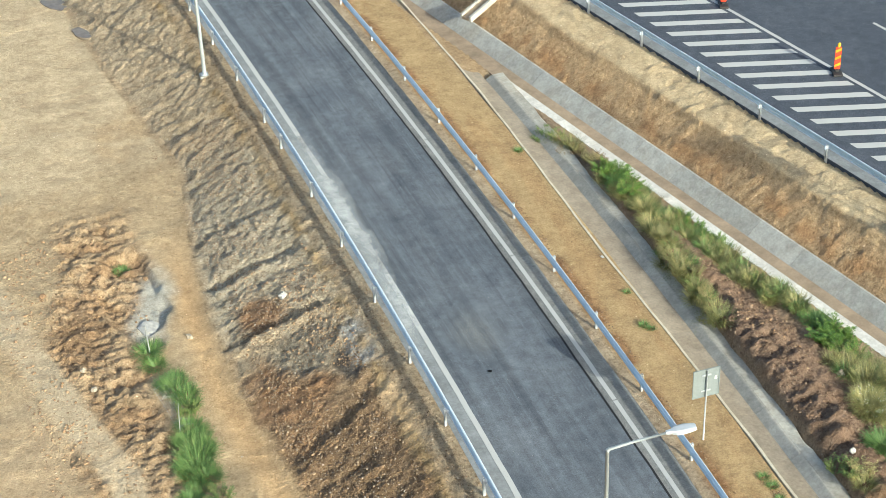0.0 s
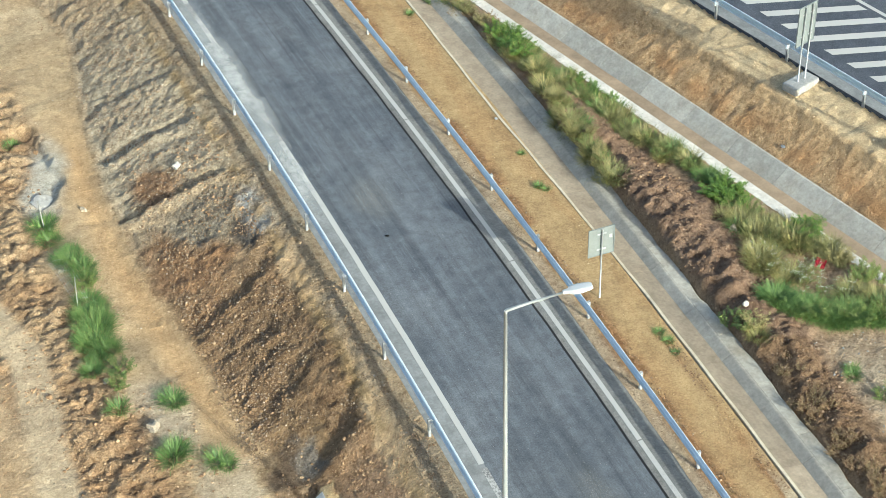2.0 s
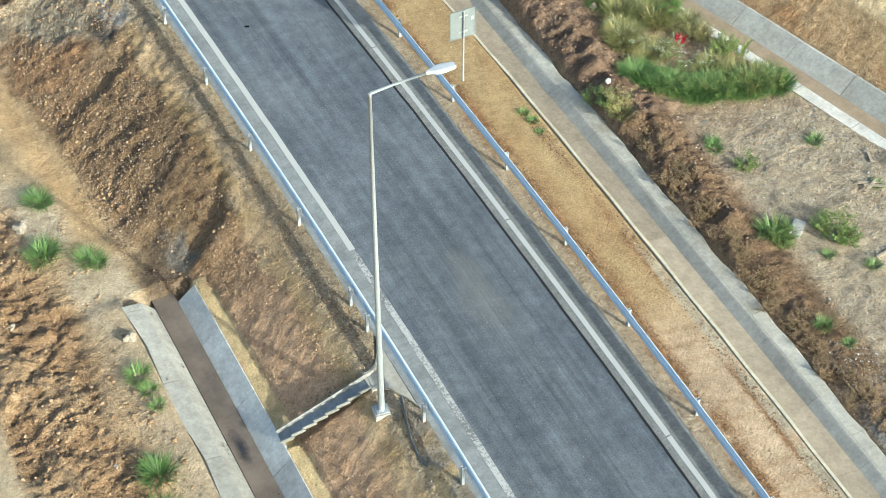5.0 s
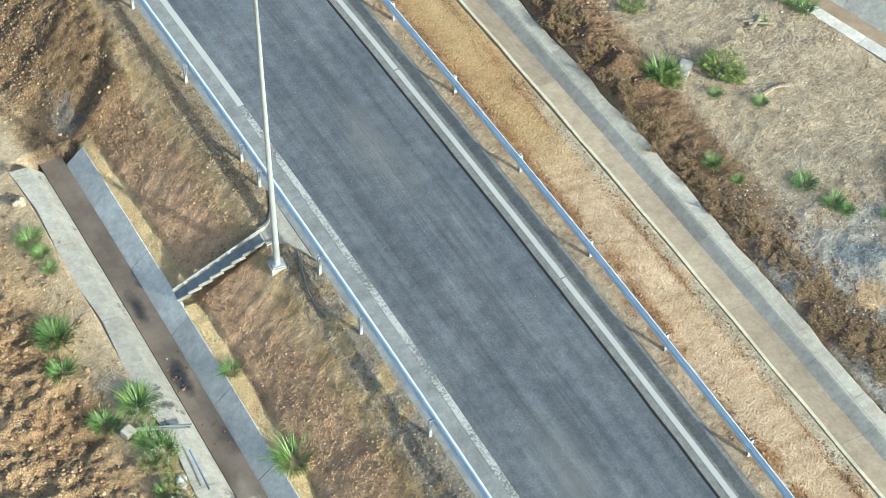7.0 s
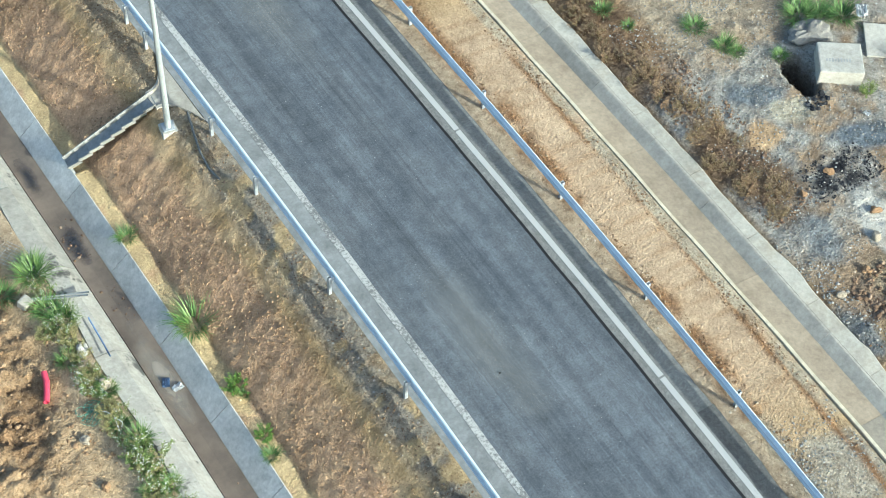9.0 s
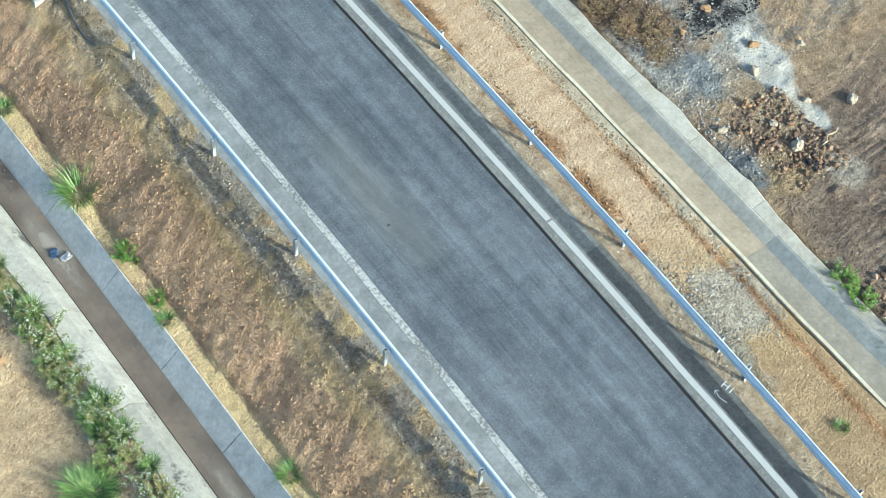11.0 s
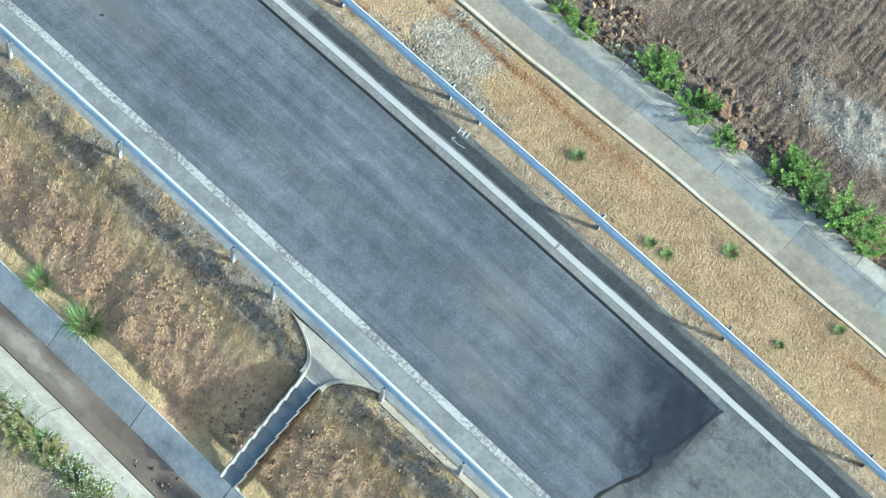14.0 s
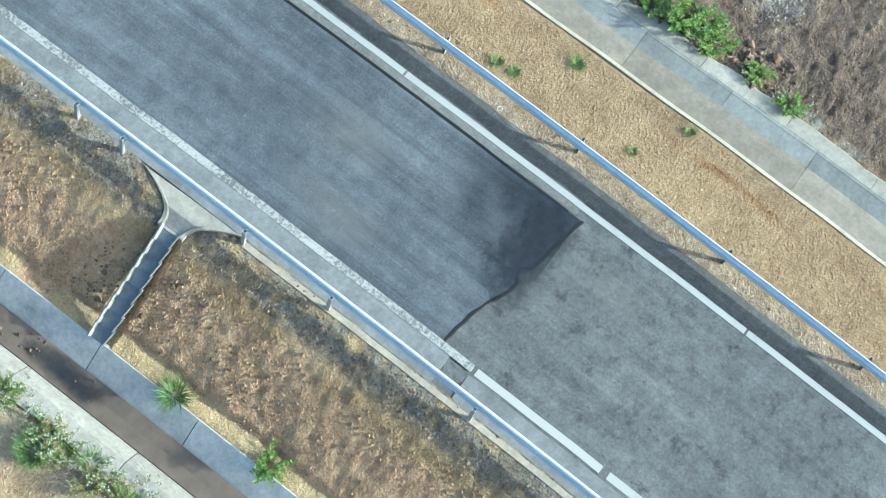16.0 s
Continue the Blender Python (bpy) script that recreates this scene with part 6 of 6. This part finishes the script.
def shrub(name, stems, height, spread, leaves, size, leaf_mat, label, flowers=0):
    st, lv, fl = shrub_meshes(stems, height, spread, leaves, size, leaf_mat, RND, flowers)
    thing = empty(name, 0, 0, 0)
    tagged(thing, label, "shrub" if name == "shrub" else "weed", group="weeds and shrubs")
    tagged(part("stalk", st, STEM, thing, "thin brownish stalks"), kind="stuff")
    part("foliage", lv, leaf_mat, thing)
    if flowers:
        tagged(part("blossom", fl, FLOWER, thing, "tiny white flowers"), kind="stuff")
    else:
        fl.free()
    return thing


def tuft(label, blades, height, spread, mat):
    ob = new("grass_clump", grass_mesh("grass_clump", blades, height, spread, mat, RND))
    return tagged(ob, label, "grass clump", group="grass clumps")


KINDS = {
    "grass": [tuft("bright green clump of long arching grass on bare earth", 210, 0.55, 0.26, GRASS) for _ in range(3)],
    "tall": [tuft("tall dense green grass clump", 420, 0.6, 0.46, GRASS) for _ in range(3)],
    "dry": [shrub("weed", 34, 0.55, 0.5, 34, 0.05, DRY_GRASS, "dry straw-coloured weed with thin leaves") for _ in range(3)],
    "shrub": [shrub("shrub", 24, 0.55, 0.55, 46, 0.055, SHRUB, "low leafy green shrub on rough ground") for _ in range(3)],
    "bright": [shrub("shrub", 30, 0.5, 0.6, 56, 0.06, BRIGHT, "bright green leafy shrub beside the concrete ditch") for _ in range(3)],
    "reed": [tuft("tall straw-yellow reed clump with some green blades", 260, 0.72, 0.34, REED) for _ in range(3)],
    "weed": [shrub("weed", 16, 0.45, 0.5, 16, 0.055, SHRUB, "sprawling green weed with tiny white flowers", 6) for _ in range(3)],
    "brown": [shrub("weed", 18, 0.42, 0.5, 26, 0.05, RUSTY, "withered reddish-brown weed on rough ground") for _ in range(3)],
}
PLACED = {k: 0 for k in KINDS}


def plant(kind, x, y, size=1.0):
    """Puts the next plant of that kind at a place."""
    models = KINDS[kind]
    k = PLACED[kind]
    PLACED[kind] += 1
    m = Matrix.Translation((x, y, ground_z(x, y) - 0.01)) @ Matrix.Rotation(RND.uniform(0, 6.28), 4, "Z") @ Matrix.Diagonal((size, size, size * RND.uniform(0.85, 1.15), 1))
    if k < len(models):
        models[k].matrix_basis = m
    else:
        copy_thing(models[k % len(models)], m @ Matrix.Diagonal([1 / s for s in models[k % len(models)].scale] + [1]))


def row_of(kind, a, b, count, spread, lo=0.6, hi=1.2):
    for k in range(count):
        f = (k + RND.random()) / count
        plant(kind, a[0] + (b[0] - a[0]) * f + RND.uniform(-spread, spread), a[1] + (b[1] - a[1]) * f + RND.uniform(-spread, spread), RND.uniform(lo, hi))


# left low ground
for x, y, s in ((-16.2, 18.2, 0.9), (-15.9, 18.6, 0.7), (-15.6, 15.6, 1.0), (-15.3, 15.1, 0.9), (-15.9, 16.0, 0.7), (-15.7, 12.4, 1.0), (-15.6, 11.5, 1.2), (-15.8, 10.8, 1.1), (-15.3, 12.0, 0.9), (-15.9, 9.9, 0.8), (-16.25, 24.7, 0.55), (-16.1, 17.4, 0.8), (-15.5, 16.3, 0.7), (-15.3, 14.5, 0.8), (-15.5, 13.3, 0.9), (-15.2, 12.8, 0.7), (-16.0, 11.2, 0.8), (-15.4, 10.4, 0.9), (-16.2, 9.4, 0.7)):
    plant("tall", x, y, s)
for x, y, s in ((-15.76, 7.15, 1.0), (-13.95, 7.0, 1.2), (-13.8, 6.8, 0.8), (-14.6, 4.3, 1.3), (-14.35, 4.6, 1.1), (-13.27, 3.6, 1.1), (-13.0, 3.3, 0.8), (-13.45, -2.0, 1.0), (-13.35, -2.7, 0.7), (-14.12, -5.8, 1.35), (-14.2, -5.5, 0.9),
                (-14.4, -7.0, 1.0), (-13.04, -9.2, 1.2), (-14.05, -9.25, 1.0), (-13.2, -10.4, 1.0), (-12.96, -8.9, 0.9), (-13.0, -10.9, 1.1), (-13.3, -3.4, 0.6)):
    plant("grass", x, y, s)
for x, y, s in ((-15.2, 9.0, 1.0), (-15.5, 8.3, 0.8), (-15.4, 14.2, 0.9)):
    plant("shrub", x, y, s)
# slope by the drain
for x, y, s in ((-10.23, -9.3, 0.75), (-10.0, -12.93, 1.45), (-10.3, -17.6, 0.6), (-10.25, -24.7, 1.1), (-10.2, -23.1, 0.8), (-10.7, -32.2, 0.9), (-9.95, -15.6, 0.4)):
    plant("grass", x, y, s)
for x, y, s in ((-10.04, -15.33, 0.65), (-10.14, -17.0, 0.5), (-10.72, -34.96, 0.85)):
    plant("bright", x, y, s)
row_of("weed", (-13.1, -9.5), (-13.1, -16), 9, 0.25)
row_of("dry", (-13.3, -10.5), (-13.25, -18), 16, 0.3, 0.4, 0.8)
row_of("grass", (-13.2, -12.0), (-13.1, -20), 14, 0.3, 0.5, 0.9)
row_of("dry", (-13.2, -18), (-13.2, -36), 26, 0.4, 0.5, 0.9)
row_of("weed", (-13.05, -16), (-13.05, -33), 44, 0.28, 0.7, 1.2)
row_of("grass", (-13.1, -16), (-13.1, -35), 22, 0.3, 0.5, 0.9)
row_of("shrub", (-13.2, -16), (-13.3, -33), 12, 0.3, 0.5, 0.9)
for x, y, s in ((-14.44, -20.5, 1.3), (-14.2, -20.7, 1.0), (-13.6, -30.5, 0.9)):
    plant("tall", x, y, s * 0.8)
# between the ditches
row_of("shrub", (2.75, 26.4), (3.0, 25.6), 4, 0.2, 0.8, 1.1)
row_of("reed", (2.8, 26.2), (3.6, 24.4), 5, 0.25, 0.6, 0.9)
row_of("brown", (3.2, 25.0), (4.2, 21.8), 10, 0.35, 0.6, 1.0)
row_of("dry", (3.3, 24.6), (4.2, 21.8), 5, 0.35, 0.5, 0.8)
row_of("bright", (3.9, 22.0), (4.5, 20.0), 6, 0.3, 0.8, 1.2)
row_of("reed", (4.0, 21.5), (4.6, 17.6), 16, 0.45, 0.6, 1.0)
row_of("tall", (4.2, 20.6), (5.3, 17.2), 7, 0.4, 0.6, 0.9)
row_of("reed", (3.9, 17.5), (3.95, 10.0), 24, 0.28, 0.6, 1.05)
row_of("dry", (4.1, 17.5), (4.1, 10.5), 10, 0.3, 0.5, 0.9)
row_of("grass", (4.0, 17.0), (4.1, 11.0), 8, 0.3, 0.6, 1.0)
row_of("reed", (4.9, 17.4), (7.0, 10.6), 26, 0.42, 0.6, 1.0)
row_of("grass", (5.2, 17.0), (7.2, 10.4), 12, 0.42, 0.6, 1.1)
row_of("bright", (5.5, 17.4), (6.2, 15.6), 4, 0.2, 0.7, 1.0)
row_of("shrub", (5.4, 15.6), (7.2, 10.2), 7, 0.35, 0.5, 0.9)
row_of("tall", (6.9, 10.8), (7.8, 9.0), 5, 0.25, 0.5, 0.8)
row_of("bright", (7.4, 8.6), (7.75, 7.7), 5, 0.22, 1.0, 1.4)
row_of("shrub", (7.4, 7.6), (7.8, 7.0), 3, 0.2, 0.7, 1.0)
row_of("reed", (7.0, 6.6), (8.6, 4.6), 22, 0.55, 0.7, 1.15)
row_of("grass", (7.0, 6.6), (8.8, 4.8), 10, 0.6, 0.7, 1.1)
row_of("reed", (6.4, 4.6), (7.2, 3.0), 12, 0.45, 0.7, 1.1)
row_of("bright", (9.0, 5.5), (9.3, 5.0), 3, 0.15, 0.8, 1.2)
row_of("reed", (8.9, 4.8), (9.4, 3.6), 7, 0.35, 0.6, 1.0)
row_of("dry", (9.0, 3.8), (9.8, 2.6), 7, 0.4, 0.5, 0.8)
row_of("tall", (5.9, 2.0), (8.0, 0.5), 15, 0.35, 0.7, 1.1)
row_of("tall", (7.6, 0.7), (10.6, -0.2), 15, 0.4, 0.7, 1.1)
row_of("shrub", (6.7, 1.2), (10.4, -0.2), 9, 0.45, 0.6, 1.0)
row_of("reed", (8.6, 1.4), (10.4, 0.2), 12, 0.4, 0.7, 1.1)
row_of("shrub", (9.6, 2.6), (10.8, 0.6), 6, 0.35, 0.7, 1.1)
row_of("weed", (6.6, 4.4), (8.6, 2.0), 9, 0.5)
plant("shrub", 4.35, 1.2, 1.0), plant("dry", 4.7, 0.9, 1.0), plant("reed", 4.5, 0.4, 0.8), plant("shrub", 4.2, 1.7, 0.8)
row_of("brown", (4.7, -1.0), (4.75, -12.5), 46, 0.45, 0.45, 0.85)
row_of("brown", (5.0, -12.5), (5.3, -19.5), 34, 0.65, 0.45, 0.85)
for x, y, s in ((6.72, -2.1, 0.75), (6.82, -1.84, 0.6), (6.2, -6.4, 1.2), (6.5, -6.6, 1.0), (9.96, -3.2, 0.7), (5.4, -10.4, 0.7), (7.46, -12.3, 0.9), (7.76, -13.4, 0.8), (7.9, -13.8, 0.6), (10.5, -13.6, 1.3), (11.6, -14.3, 1.2), (11.0, -13.9, 1.1),
                (8.3, -8.9, 0.6), (7.3, -7.9, 0.5), (12.15, -6.0, 1.0), (5.7, -11.3, 0.5), (10.55, -5.9, 0.5), (8.9, -14.6, 0.6)):
    plant("grass", x, y, s)
for x, y, s in ((7.2, -3.35, 0.9), (6.32, -6.47, 0.9), (8.06, -7.2, 1.25), (8.2, -7.6, 1.0), (7.9, -6.7, 0.9), (6.3, -6.9, 0.7), (12.0, -5.6, 0.8), (10.2, -17.1, 0.6), (12.0, -16.6, 0.7)):
    plant("shrub", x, y, s)
# beside the ditch, further back
for x, y, s in ((4.09, -27.6, 0.7), (4.05, -28.3, 0.7), (4.48, -30.5, 1.05), (4.45, -30.9, 0.8), (4.3, -31.95, 1.0), (4.1, -33.1, 0.7), (4.59, -34.7, 1.1), (4.7, -35.2, 1.0), (4.5, -36.5, 1.15), (4.67, -37.1, 1.0), (4.45, -37.6, 0.9), (4.4, -38.9, 0.7), (4.15, -40.0, 0.7), (4.3, -35.7, 0.8)):
    plant("bright", x, y, s)
row_of("weed", (4.15, -27), (4.2, -41), 14, 0.15, 0.4, 0.8)
# sand verge
for x, y, s in ((1.05, -30.65, 0.45), (0.44, -33.5, 0.4), (0.49, -34.0, 0.4), (1.72, -35.1, 0.5), (1.94, -38.36, 0.35), (1.66, 13.7, 0.4), (1.43, 11.45, 0.5), (1.62, 11.2, 0.4), (1.99, 1.8, 0.5), (1.9, 2.3, 0.5), (1.95, 1.2, 0.4), (1.27, 25.1, 0.5), (0.55, -37.5, 0.3)):
    plant("grass", x, y, s)
